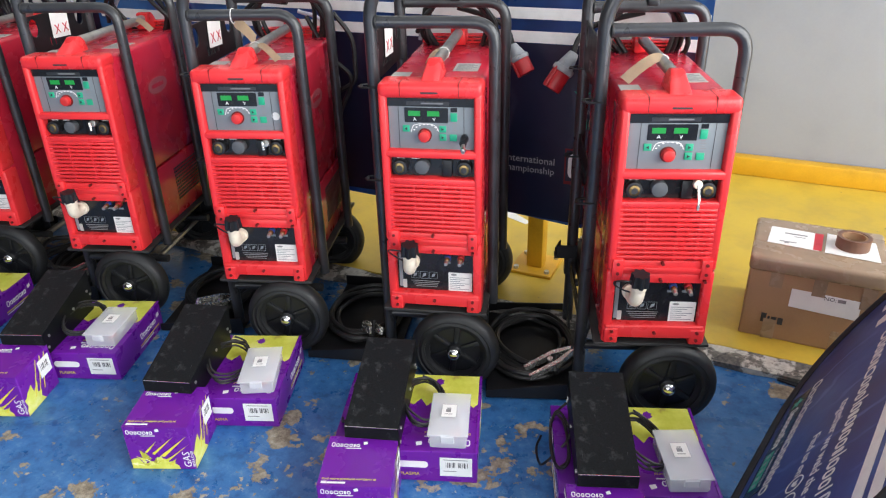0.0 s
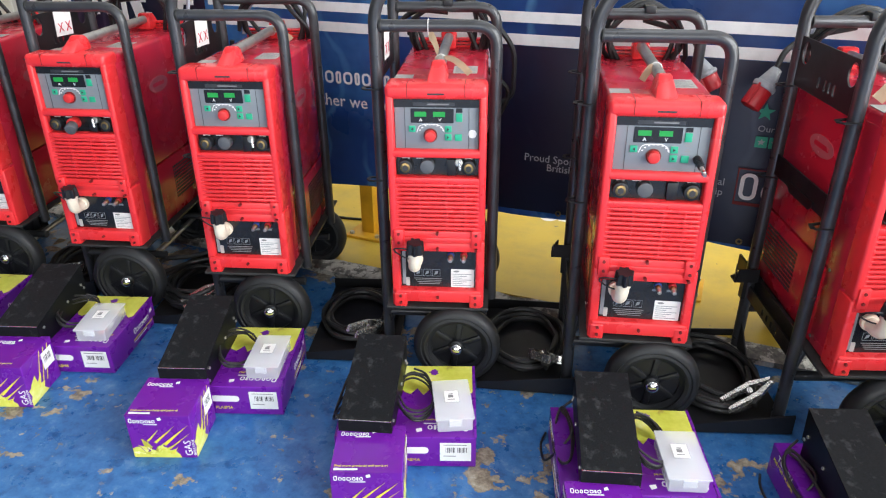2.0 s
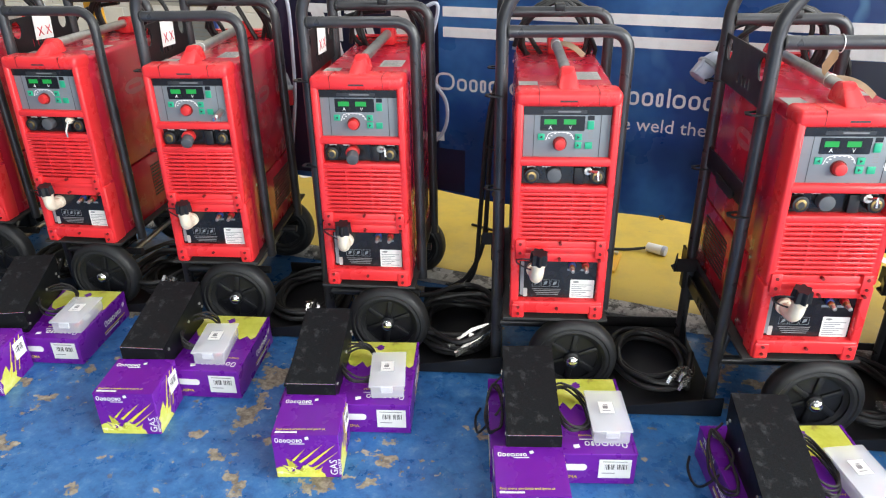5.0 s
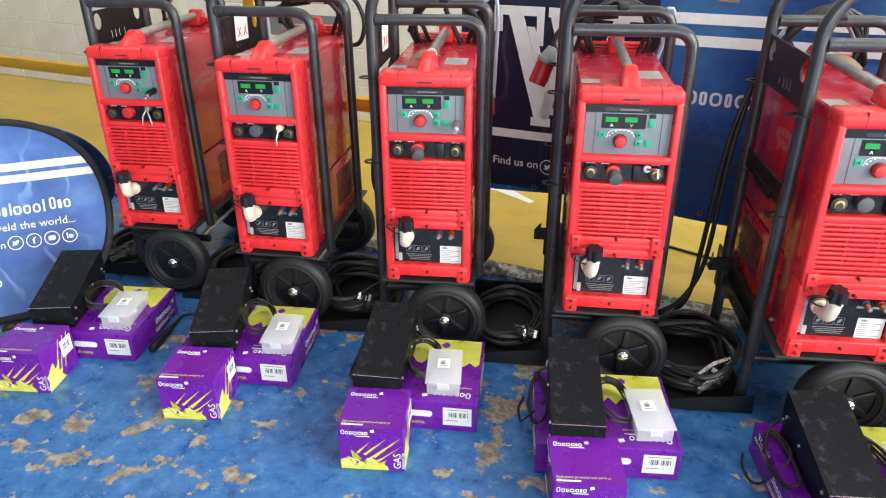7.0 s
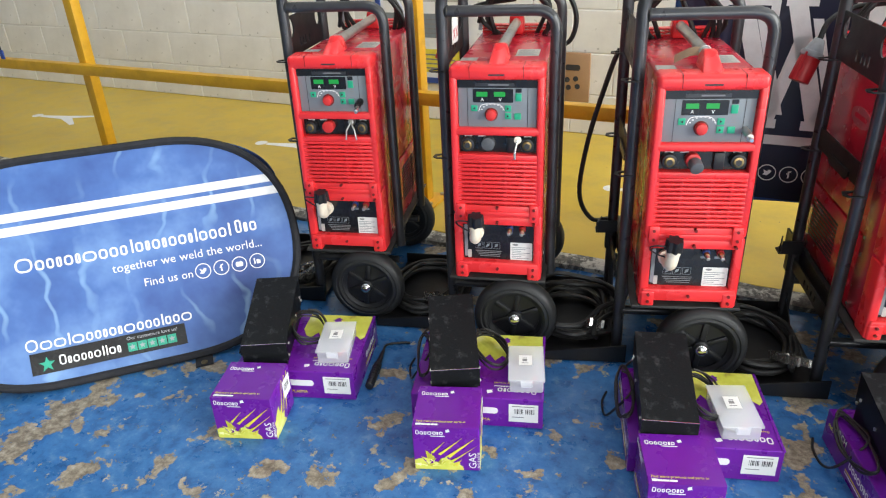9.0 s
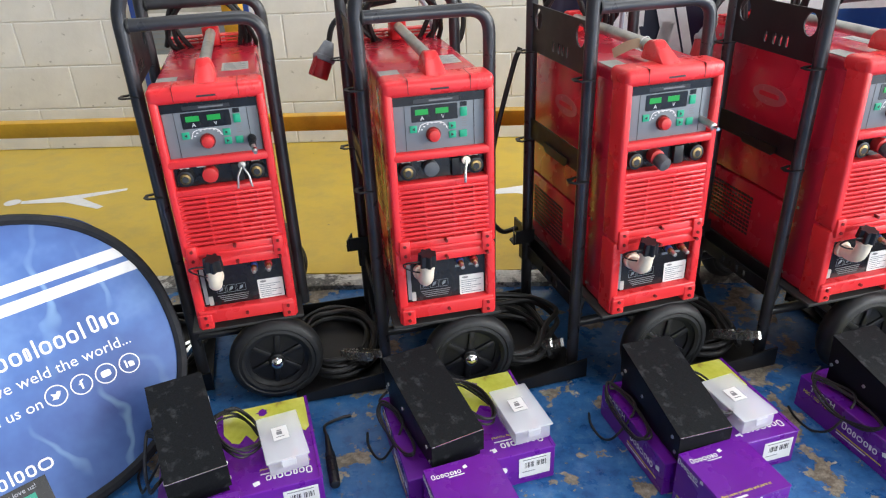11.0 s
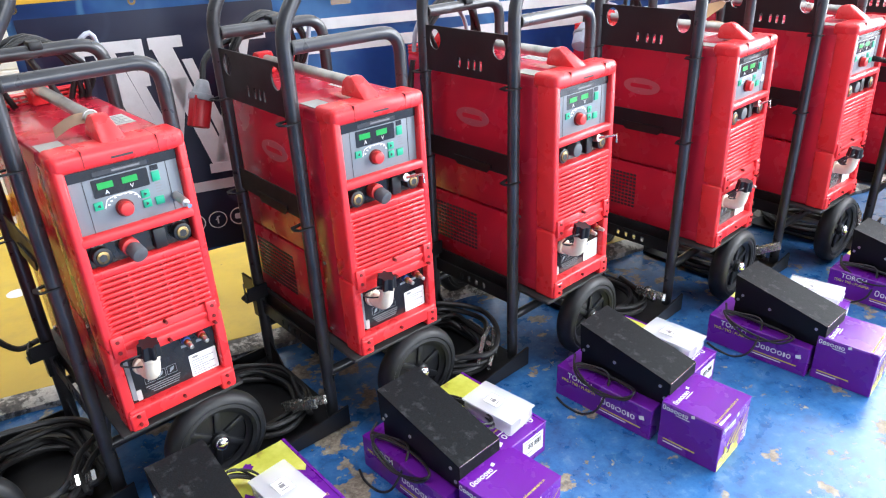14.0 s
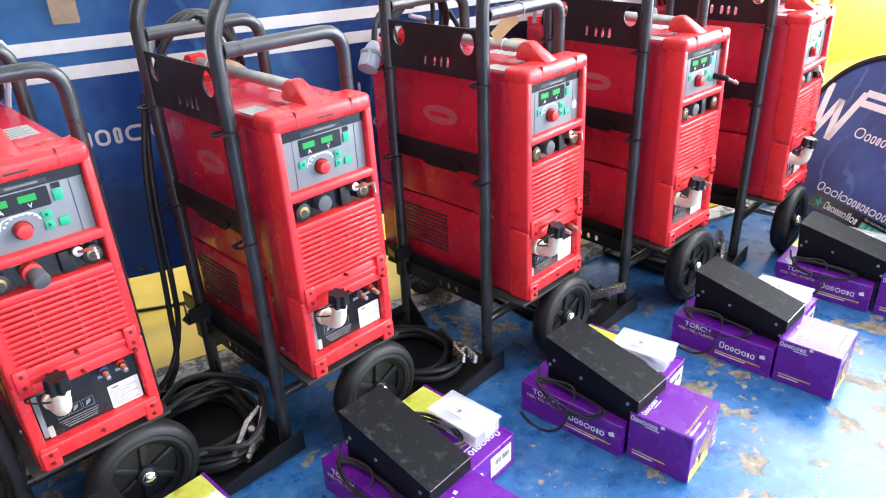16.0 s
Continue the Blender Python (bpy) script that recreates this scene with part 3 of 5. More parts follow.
    for n in range(4):
        p("lamp_mark", slab([(XC + 0.050, 0.722 + n * 0.0055), (XC + 0.063 - 0.003 * (n % 2), 0.722 + n * 0.0055), (XC + 0.063 - 0.003 * (n % 2), 0.7245 + n * 0.0055), (XC + 0.050, 0.7245 + n * 0.0055)], 0, 0.0006, f), GREY_INK, panel)
    # the curve printed round the knob
    arc = tube(fillet([(-0.036, -0.0016, 0.718), (-0.030, -0.0016, 0.734), (-0.017, -0.0016, 0.7375), (0.014, -0.0016, 0.7375), (0.024, -0.0016, 0.732), (0.030, -0.0016, 0.720)], 0.004, 2), 0.0011, 5)
    for a in range(8):
        t = radians(155 - 18.5 * a)
        box(0.0 + 0.031 * math.cos(t) - 0.0022, 0.031 * math.cos(t) + 0.0022, -0.002, -0.001, 0.713 + 0.024 * math.sin(t) - 0.0014, 0.713 + 0.024 * math.sin(t) + 0.0014, bm=arc)
    p("printed_curve", arc, WHITE, panel)
    knob = cyl((-0.003, -0.019, 0.711), (-0.003, -0.002, 0.711), 0.0128, 0.0143, 24, bevel=0.0025)
    p("knob_base", cyl((-0.003, -0.006, 0.711), (-0.003, 0.0, 0.711), 0.0165, seg=24), RED_DEEP, panel)
    p("knob", knob, RED_CAP, panel, "red ribbed turning knob")
    # socket strip
    strip = p("socket_panel", box(XL + 0.018, XR - 0.018, 0.010, 0.03, 0.608, 0.664), GLOSS_BLACK, None, "black connection strip")
    for x in (-0.066, 0.090):
        s = p("socket", cyl((x, -0.010, 0.635), (x, 0.012, 0.635), 0.0178, seg=24, bevel=0.002), BLACK, strip)
        p("contact_ring", cyl((x, -0.0125, 0.635), (x, 0.0, 0.635), 0.0122, seg=20, bevel=0.002), BRASS, s, "brass weld socket")
        p("contact_hole", cyl((x, -0.0132, 0.635), (x, -0.002, 0.635), 0.0076, seg=6), INK, s)
    for x in (-0.066, -0.030, 0.052, 0.090):
        p("strip_mark", slab([(x - 0.010, 0.6515), (x + 0.010, 0.6515), (x + 0.010, 0.6545), (x - 0.010, 0.6545)], 0, 0.0006, facing(0, 0.0098, 0)), WHITE, strip)
    gb = box(0.036, 0.060, -0.002, 0.012, 0.614, 0.654, 0.002)
    p("gas_clip", gb, BLACK, strip)
    # cooler panel
    cp = p("cooler_panel", box(XL + 0.018, XR - 0.018, 0.006, 0.03, 0.292, 0.414), GLOSS_BLACK, None, "black cooler panel with filler neck and hose couplings")
    f2 = facing(0, 0.0058, 0)
    p("level_gauge", slab(round_rect(-0.083, -0.074, 0.305, 0.402, 0.003), 0, 0.002, f2), GREY, cp)
    p("gauge_mark", slab(round_rect(-0.074, -0.064, 0.301, 0.325, 0.002), 0, 0.0022, f2), SILVER_LABEL, cp)
    plate = p("rating_plate", slab(round_rect(0.046, 0.107, 0.299, 0.352, 0.002), 0, 0.0012, f2), PAPER, cp, "white rating plate with fine print")
    for n in range(7):
        p("fine_print", slab([(0.050, 0.304 + n * 0.0055), (0.100 - 0.012 * ((n * 5) % 3), 0.304 + n * 0.0055), (0.100 - 0.012 * ((n * 5) % 3), 0.3055 + n * 0.0055), (0.050, 0.3055 + n * 0.0055)], 0.0012, 0.0016, f2), GREY, plate)
    p("plate_mark", slab(disc(0.060, 0.346, 0.008, 14, 0.0028), 0.0012, 0.0017, f2), GREY_INK, plate)
    for x in (-0.052, -0.028, -0.004):
        frame_ = [(x, 0.330), (x + 0.021, 0.330), (x + 0.021, 0.350), (x, 0.350)]
        hole_ = [(x + 0.0007, 0.3307), (x + 0.0203, 0.3307), (x + 0.0203, 0.3493), (x + 0.0007, 0.3493)]
        p("pictogram", slab(frame_, 0, 0.0006, f2, holes=[hole_]), GREY, cp)
        p("pictogram_mark", slab([(x + 0.005, 0.334), (x + 0.014, 0.338), (x + 0.016, 0.346), (x + 0.008, 0.344)], 0, 0.0006, f2), GREY, cp)
    for n in range(4):
        p("warning_line", slab([(-0.052 + 0.004 * n, 0.322 - n * 0.0052), (0.022 - 0.002 * n, 0.322 - n * 0.0052), (0.022 - 0.002 * n, 0.3237 - n * 0.0052), (-0.052 + 0.004 * n, 0.3237 - n * 0.0052)], 0, 0.0005, f2), GREY_INK, cp)
    for x, z in ((0.046, 0.398), (0.080, 0.398)):
        c = p("hose_coupling", cyl((x, -0.020, z - 0.002), (x, 0.010, z), 0.0068, 0.0085, 14, bevel=0.001), BRASS, cp, "brass hose coupling")
        p("coupling_ring", cyl((x, -0.010, z - 0.001), (x, 0.002, z), 0.0092, seg=16, bevel=0.002), BLUE_RING if x < 0.06 else PLUG_RED, c, "blue coupling ring" if x < 0.06 else "red coupling ring")
        p("coupling_tip", cyl((x, -0.034, z - 0.003), (x, -0.018, z - 0.002), 0.0048, 0.0058, 12, bevel=0.001), STEEL, c)
        p("coupling_mark", slab([(x - 0.010, 0.377), (x + 0.006, 0.377), (x + 0.006, 0.383), (x - 0.010, 0.383)], 0, 0.0006, f2), GREY, cp)
    neck = tube(curve_through([(-0.048, 0.012, 0.380), (-0.047, -0.022, 0.378), (-0.045, -0.040, 0.384), (-0.043, -0.047, 0.402), (-0.042, -0.049, 0.430)], 5), 0.0160, 18)
    nk = p("filler_neck", neck, CREAM, None, "cream plastic filler neck")
    p("neck_flange", cyl((-0.048, -0.004, 0.380), (-0.048, 0.012, 0.380), 0.0205, seg=22, bevel=0.002), CREAM, nk)
    p("neck_ring", cyl((-0.0425, -0.0475, 0.416), (-0.042, -0.049, 0.426), 0.0180, seg=20, bevel=0.002), CREAM, nk)
    foot = Vector((-0.042, -0.0485, 0.427))
    ax = Vector((0.001, -0.0035, 0.0285))
    turn = Matrix.Translation(foot) @ ax.to_track_quat("Z", "Y").to_matrix().to_4x4()
    flute = [((0.0205 + 0.0030 * math.cos(7 * t)) * math.cos(t), (0.0205 + 0.0030 * math.cos(7 * t)) * math.sin(t)) for t in (k * math.tau / 64 for k in range(64))]
    capb = slab(flute, 0, ax.length, turn)
    for v in capb.verts:
        w = turn.inverted() @ v.co
        if w.z > ax.length * 0.9:
            w.x, w.y = w.x * 0.9, w.y * 0.9
            v.co = turn @ w
    p("filler_cap", capb, BLACK, nk, "black fluted screw cap")
    p("cap_tether", tube(curve_through([(-0.058, -0.056, 0.438), (-0.082, -0.060, 0.442), (-0.096, -0.046, 0.432), (-0.092, -0.030, 0.414), (-0.072, -0.030, 0.402), (-0.058, -0.036, 0.400)], 5), 0.0021, 6), BLACK, nk, "black strap of the screw cap")
    # carrying handle
    hm = slab([(0.0, 0.832), (0.100, 0.832), (0.100, 0.862), (0.088, 0.874), (0.066, 0.876), (0.040, 0.858)], -0.020, 0.020, Matrix(((0, 0, 1, XC), (1, 0, 0, 0.0), (0, 1, 0, 0), (0, 0, 0, 1))))
    bmesh.ops.bevel(hm, geom=hm.edges[:], offset=0.006, segments=2, profile=0.5, affect="EDGES")
    for v in hm.verts:
        v.co.x = XC + (v.co.x - XC) * (1.28 - 0.55 * max(0, (v.co.z - 0.832) / 0.044))
    h = p("handle", hm, RED, None, "steel carrying handle in red end mounts")
    p("handle_bar", cyl((XC, 0.085, 0.858), (XC, 0.478, 0.860), 0.0135, seg=18), STEEL, h)
    hr = slab([(0.465, 0.826), (0.530, 0.826), (0.520, 0.860), (0.500, 0.880), (0.475, 0.880), (0.466, 0.860)], -0.022, 0.022, Matrix(((0, 0, 1, XC), (1, 0, 0, 0.0), (0, 1, 0, 0), (0, 0, 0, 1))))
    bmesh.ops.bevel(hr, geom=hr.edges[:], offset=0.006, segments=2, profile=0.5, affect="EDGES")
    p("handle_mount", hr, RED, h)
    rv = bmesh.new()
    for z in (0.826, 0.835, 0.844):
        box(XL + 0.010, XR - 0.010, 0.505, 0.535, z, z + 0.005, 0.0015, 1, rv)
    for n in range(7):
        x = XL + 0.012 + n * (XR - XL - 0.028) / 6
        box(x, x + 0.004, 0.508, 0.533, 0.82, 0.848, bm=rv)
    p("rear_guard", rv, RED, None, "red slotted rear guard")
    p("top_label", box(XC + 0.030, XC + 0.092, 0.150, 0.235, 0.8255, 0.8268), SILVER_LABEL)
    for n in range(6):
        p("fine_print", box(XC + 0.036, XC + 0.086 - 0.010 * (n % 2), 0.160 + n * 0.012, 0.164 + n * 0.012, 0.8268, 0.8272), GREY_INK)
    p("front_label", box(XL + 0.010, XL + 0.055, 0.062, 0.130, 0.8255, 0.8266), SILVER_LABEL)
    # side fittings, both sides
    for s, x in ((-1, XL + 0.004), (1, XR - 0.004)):
        m = Matrix(((0, 0, s, x), (-s, 0, 0, 0), (0, 1, 0, 0), (0, 0, 0, 1)))
        # vent holes are dark patches, their inner shade put into the colour
        g = bmesh.new()
        for i in range(15):
            for j in range(10):
                y, z = 0.262 + i * 0.0128, 0.300 + j * 0.0118
                slab([(-s * y, z), (-s * (y + 0.0088), z), (-s * (y + 0.0088), z + 0.0062), (-s * y, z + 0.0062)], -0.002, 0.0006, m, bm=g)
        p("side_vent", g, INK, cooler)
        p("side_badge", slab(disc(-s * 0.27, 0.690, 0.062, 28, 0.0235), 0, 0.0009, m), BADGE, housing, "oval maker's badge on the side panel")
        p("badge_bar", slab(round_rect(*sorted((-s * 0.232, -s * 0.308)), 0.685, 0.696, 0.005), 0.0009, 0.0014, m), RED_SIDE, housing)
        for y, z in ((0.10, 0.455), (0.11, 0.27), (0.50, 0.27), (0.50, 0.80)):
            p("side_screw", cyl((x - s * 0.001, y, z), (x + s * 0.003, y, z), 0.0045, seg=8), STEEL, cooler)
    return root


# ---- trolleys ----
TR = 0.0155


def build_trolley():
    root = thing("trolley", Matrix(), "dark steel two-wheeled trolley with a side bottle tray", "trolley", "row of trolleys")

    def p(name, bm, material, parent=None, label=""):
        return part(name, bm, material, parent or root, label)

    XU = -0.142
    fy, ry = 0.088, 0.412
    for y in (fy, ry):
        p("upright", tube(fillet([(XU, y, 0.02), (XU, y, 0.995), (XU + 0.075, y, 1.10), (XU + 0.075, y, 1.22)], 0.04), TR, 14), TUBE, None, "bent dark upright tube")
        # U-shaped guard over the machine
        p("guard", tube(fillet([(XU + 0.012, y, 0.952), (0.152, y, 0.952), (0.152, y, 0.21)], 0.055, 7), TR * 0.94, 14), TUBE, None, "dark tube guard bent over the machine")
        p("weld_bead", cyl((XU + 0.012, y, 0.952), (XU + 0.0175, y, 0.952), TR * 1.08, seg=14, bevel=0.001), SHELF, None, "dull weld bead")
        p("lower_tube", tube([(XU, y, 0.155), (0.140, y, 0.155)], 0.0125, 12), TUBE)
        p("strut", tube([(XU, y, 0.155), (XU + 0.02, y, 0.235)], 0.010, 8), TUBE)
    p("handle_bar", tube([(XU + 0.075, fy - 0.01, 1.212), (XU + 0.075, ry + 0.01, 1.212)], TR, 14), TUBE)
    p("guard_clip", box(0.0, 0.028, ry - 0.020, ry + 0.020, 0.955, 0.975, 0.004), BLACK)
    # shelf
    sh = box(XU + 0.016, 0.146, -0.026, 0.545, 0.232, 0.2405, 0.002)
    p("shelf", sh, SHELF, None, "worn flat steel shelf")
    p("shelf_rim", box(XU + 0.012, XU + 0.018, 0.10, 0.545, 0.215, 0.262), PLATE)
    # plates between the uprights
    m = Matrix(((0, 0, 1, XU - 0.004), (1, 0, 0, 0), (0, 1, 0, 0), (0, 0, 0, 1)))
    slots = [round_rect(y, y + 0.009, 0.826, 0.852, 0.004, 3) for y in (0.192, 0.214, 0.236, 0.268)]
    p("side_plate", slab([(fy, 0.806), (ry, 0.806), (ry, 0.922), (fy, 0.922)], 0, 0.004, m, holes=slots + [disc(0.133, 0.888, 0.021, 18, 0.026), disc(0.362, 0.888, 0.021, 18, 0.026)]), PLATE, None, "black side plate with round holes and slots")
    p("strap", slab([(fy, 0.572), (ry, 0.572), (ry, 0.626), (fy, 0.626)], 0, 0.004, m), PLATE, None, "plain black steel strap")
    p("strap_lip", slab([(0.175, 0.566), (0.285, 0.566), (0.300, 0.580), (0.300, 0.590), (0.160, 0.590), (0.160, 0.580)], -0.005, -0.001, m), PLATE, None, "bent lip of the strap")
    slots = [round_rect(y, y + 0.012, 0.205, 0.224, 0.005, 3) for y in (0.19, 0.22, 0.25, 0.28)]
    p("side_plate", slab([(fy, 0.196), (ry, 0.196), (ry, 0.235), (fy, 0.235)], 0, 0.004, m, holes=slots), PLATE)
    for y in (fy, ry):
        for z in (0.800, 0.560):
            hook = [(XU + 0.006, y - 0.020), (XU - 0.030, y - 0.018), (XU - 0.040, y - 0.006), (XU - 0.036, y + 0.014), (XU - 0.010, y + 0.022), (XU + 0.006, y + 0.020)]
            p("bottle_hook", slab(hook, z, z + 0.003, holes=[[(XU - 0.008, y - 0.012), (XU - 0.028, y - 0.011), (XU - 0.030, y + 0.006), (XU - 0.010, y + 0.014)]]), PLATE, None, "flat black hook plate")
    br = slab([(XU - 0.052, ry - 0.024), (XU + 0.014, ry - 0.024), (XU + 0.014, ry + 0.028), (XU - 0.028, ry + 0.028), (XU - 0.052, ry + 0.010)], 0.250, 0.255)
    slab([(XU - 0.046, ry - 0.026), (XU + 0.012, ry - 0.026), (XU + 0.012, ry - 0.022), (XU - 0.046, ry - 0.022)], 0.252, 0.292, bm=br)
    slab([(XU - 0.052, ry - 0.022), (XU - 0.048, ry - 0.022), (XU - 0.030, ry + 0.028), (XU - 0.034, ry + 0.028)], 0.252, 0.284, bm=br)
    slab([(XU - 0.020, ry - 0.012), (XU + 0.010, ry - 0.012), (XU + 0.010, ry + 0.012), (XU - 0.020, ry + 0.012)], 0.190, 0.250, bm=br)
    p("bottle_rest", br, PLATE, None, "black folded steel bottle rest")
    # bottle tray on the floor
    tray = p("bottle_tray", box(XU - 0.245, XU + 0.020, fy - 0.035, ry + 0.045, 0.010, 0.016, 0.001, 1), PLATE, None, "black sheet tray with a raised lip")
    p("tray_lip", slab([(XU - 0.245, 0.004), (XU + 0.024, 0.004), (XU + 0.024, 0.060), (XU - 0.245, 0.026)], 0.0362 - fy, 0.042 - fy, pose(0, 0, 0, 90)), PLATE, tray)
    p("tray_lip", box(XU - 0.245, XU + 0.020, ry + 0.0452, ry + 0.049, 0.004, 0.050), PLATE, tray)
    gus = slab([(ry - 0.11, 0.017), (ry, 0.017), (ry, 0.130)], 0, 0.004, m)
    p("gusset", gus, PLATE)
    # wheels on an axle that runs front to back
    wx, wz, wk = 0.062, 0.1195, 0.98
    p("axle", cyl((wx, -0.034, wz), (wx, 0.53, wz), 0.010, seg=12), STEEL)
    for y, s in ((-0.019, -1), (0.500, 1)):
        prof = [(r * wk, d) for r, d in ((0.082, -0.022), (0.090, -0.026), (0.098, -0.024), (0.101, -0.0265), (0.110, -0.025), (0.118, -0.018), (0.122, -0.006), (0.122, 0.006), (0.118, 0.018), (0.110, 0.025), (0.090, 0.026), (0.082, 0.022))]
        ty = bmesh.new()
        n = 40
        rows = [[ty.verts.new((wx + r * math.cos(k * math.tau / n), y + d, wz + r * math.sin(k * math.tau / n))) for r, d in prof] for k in range(n)]
        for a in range(n):
            for b in range(len(prof)):
                c = (b + 1) % len(prof)
                ty.faces.new((rows[a][b], rows[(a + 1) % n][b], rows[(a + 1) % n][c], rows[a][c]))
        wheel = p("wheel", ty, RUBBER, None, "black rubber tyre on a spoked plastic rim")
        rim = bmesh.new()
        rows = [[rim.verts.new((wx + r * math.cos(k * math.tau / n), y + d, wz + r * math.sin(k * math.tau / n))) for r, d in ((0.084, -0.019), (0.073, -0.010), (0.069, -0.009), (0.069, 0.009), (0.073, 0.010), (0.084, 0.019))] for k in range(n)]
        for a in range(n):
            for b in range(5):
                rim.faces.new((rows[a][b], rows[(a + 1) % n][b], rows[(a + 1) % n][b + 1], rows[a][b + 1]))
        cyl((wx, y - 0.020, wz), (wx, y + 0.020, wz), 0.021, seg=20, bm=rim, bevel=0.003)
        cyl((wx, y - 0.003, wz), (wx, y + 0.003, wz), 0.073, seg=32, bm=rim)
        p("rim", rim, BLACK, wheel)
        for k in range(6):
            t = k * math.tau / 6 + 0.4
            d = Vector((math.cos(t), 0, math.sin(t)))
            sp = box(-0.008, 0.008, -0.010, 0.010, 0.018, 0.073, 0.003)
            bmesh.ops.transform(sp, matrix=Matrix.Translation((wx, y, wz)) @ Matrix.Rotation(-t + math.pi / 2, 4, "Y"), verts=sp.verts)
            p("spoke", sp, BLACK, wheel)
        hub = bmesh.new()
        bmesh.ops.create_uvsphere(hub, u_segments=18, v_segments=10, radius=0.0185, matrix=Matrix.Translation((wx, y + s * 0.026, wz)) @ Matrix.Diagonal((1, 0.75, 1, 1)))
        p("hub_cap", hub, CHROME, wheel, "domed chrome hub cap")
    return root

# ---- boxes, pedals and small things on the floor ----
def jag(cx, cy, r, seed, n=22, sx=1.0, sy=1.0):
    rnd = random.Random(seed)
    return [(cx + sx * r * k * math.cos(a), cy + sy * r * k * math.sin(a)) for a, k in ((i * math.tau / n, (1.0 if i % 2 else 0.74) * rnd.uniform(0.72, 1.12)) for i in range(n))]


def clip(outline, x0, x1, y0, y1):
    return [(min(max(x, x0), x1), min(max(y, y0), y1)) for x, y in outline]


GW, GD, GH = 0.156, 0.148, 0.128


def build_gas_box():
    root = thing("regulator_box", Matrix(), "closed purple and lime card box on the blue floor", "box", "row of regulator boxes")
    b = part("carton", box(-GW / 2, GW / 2, -GD / 2, GD / 2, 0, GH, 0.0018, 1), PURPLE, root)
    part("flap", box(-GW / 2 + 0.001, GW / 2 - 0.001, -GD / 2 - 0.0008, GD / 2, GH, GH + 0.0022), PURPLE, root)
    ft = facing(0, -GD / 2 - 0.0004, 0)
    top = pose(0, 0, GH + 0.0024)
    rt = Matrix(((0, 0, 1, GW / 2 + 0.0003), (1, 0, 0, 0), (0, 1, 0, 0), (0, 0, 0, 1)))
    lt = Matrix(((0, 0, -1, -GW / 2 - 0.0003), (-1, 0, 0, 0), (0, 1, 0, 0), (0, 0, 0, 1)))
    word = [0.008, 0.008, 0.006, 0.010, 0.008, 0.004, 0.008]
    for m, x, y in ((ft, -0.070, 0.108), (top, -0.068, 0.040), (lt, -0.070, 0.112)):
        tagged(part("brand_mark", word_rings(x, y, 0.0095, word, m), WHITE, b), kind="stuff")
        part("brand_flag", slab([(x + 0.071, y + 0.008), (x + 0.080, y + 0.010), (x + 0.078, y + 0.018), (x + 0.070, y + 0.015)], 0, 0.0006, m), WHITE, b)
        part("brand_line", slab([(x + 0.034, y - 0.005), (x + 0.068, y - 0.005), (x + 0.068, y - 0.003), (x + 0.034, y - 0.003)], 0, 0.0006, m), WHITE, b)
    part("slogan", letters("Find more products and parts at", 0.0088, top @ pose(-0.070, -0.054, 0)), YELLOW_INK, b)
    tagged(part("address_bar", word_bars(-0.070, -0.067, 0.0045, [0.012, 0.022, 0.016], top), WHITE, b), kind="stuff")
    rb = random.Random(12)
    low = [(-0.076, 0.002)] + [(-0.076 + 0.0095 * k, rb.uniform(0.016, 0.044) * (1.0 if k < 10 else 0.6)) for k in range(13)] + [(0.040, 0.002)]
    burst = part("burst", slab(low, 0, 0.0005, ft), LIME, b, "lime green printed burst")
    sh = bmesh.new()
    for k in range(26):
        a, d, ln, w = radians(rb.uniform(5, 175)), rb.uniform(0.004, 0.03), rb.uniform(0.012, 0.034), radians(rb.uniform(9, 22))
        cx, cy = -0.018 + rb.uniform(-0.03, 0.02), 0.012
        tri = [(cx + d * math.cos(a - w), cy + d * math.sin(a - w)), (cx + (d + ln) * math.cos(a), cy + 0.85 * (d + ln) * math.sin(a)), (cx + d * math.cos(a + w), cy + d * math.sin(a + w))]
        slab(clip(tri, -0.076, 0.076, 0.002, 0.09), 0.0005, 0.0006 + 0.00002 * k, ft, bm=sh)
    tagged(part("shards", sh, LIME_PALE, burst), kind="stuff")
    for k, (x, y, dx, dy, w) in enumerate(((-0.020, 0.050, 0.060, 0.052, 0.006), (0.000, 0.044, 0.072, 0.060, 0.008), (0.012, 0.030, 0.062, 0.050, 0.004), (-0.036, 0.055, 0.034, 0.034, 0.005), (0.018, 0.016, 0.018, 0.020, 0.006))):
        part("streak", slab([(x, y), (x + w, y - w * 0.6), (x + dx, y + dy)], 0.0005, 0.0008, ft), YELLOW_INK, b)
    up = ft @ pose(0.062, 0.026, 0.0006, 0, 0, 90)
    part("lettering", letters("GAS", 0.026, up @ pose(-0.018, 0, 0)), WHITE, b)
    part("lettering", letters("REGULATOR", 0.0085, ft @ pose(0.076, 0.032, 0.0006, 0, 0, 90) @ pose(-0.022, 0, 0)), WHITE, b)
    part("side_burst", slab(clip(jag(-0.04, 0.02, 0.06, 9, sx=0.8), -GD / 2 + 0.002, GD / 2 - 0.002, 0.002, 0.11), 0, 0.0005, rt), LIME, b)
    for k in range(3):
        part("streak", slab([(-0.03 + 0.02 * k, 0.03), (-0.026 + 0.02 * k, 0.03), (0.012 + 0.02 * k, 0.125), (0.009 + 0.02 * k, 0.125)], 0.0005, 0.0008, rt), YELLOW_INK, b)
    lab = part("side_label", slab([(0.012, 0.060), (0.062, 0.060), (0.062, 0.112), (0.012, 0.112)], 0.0008, 0.0014, rt), PAPER, b, "white barcode label")
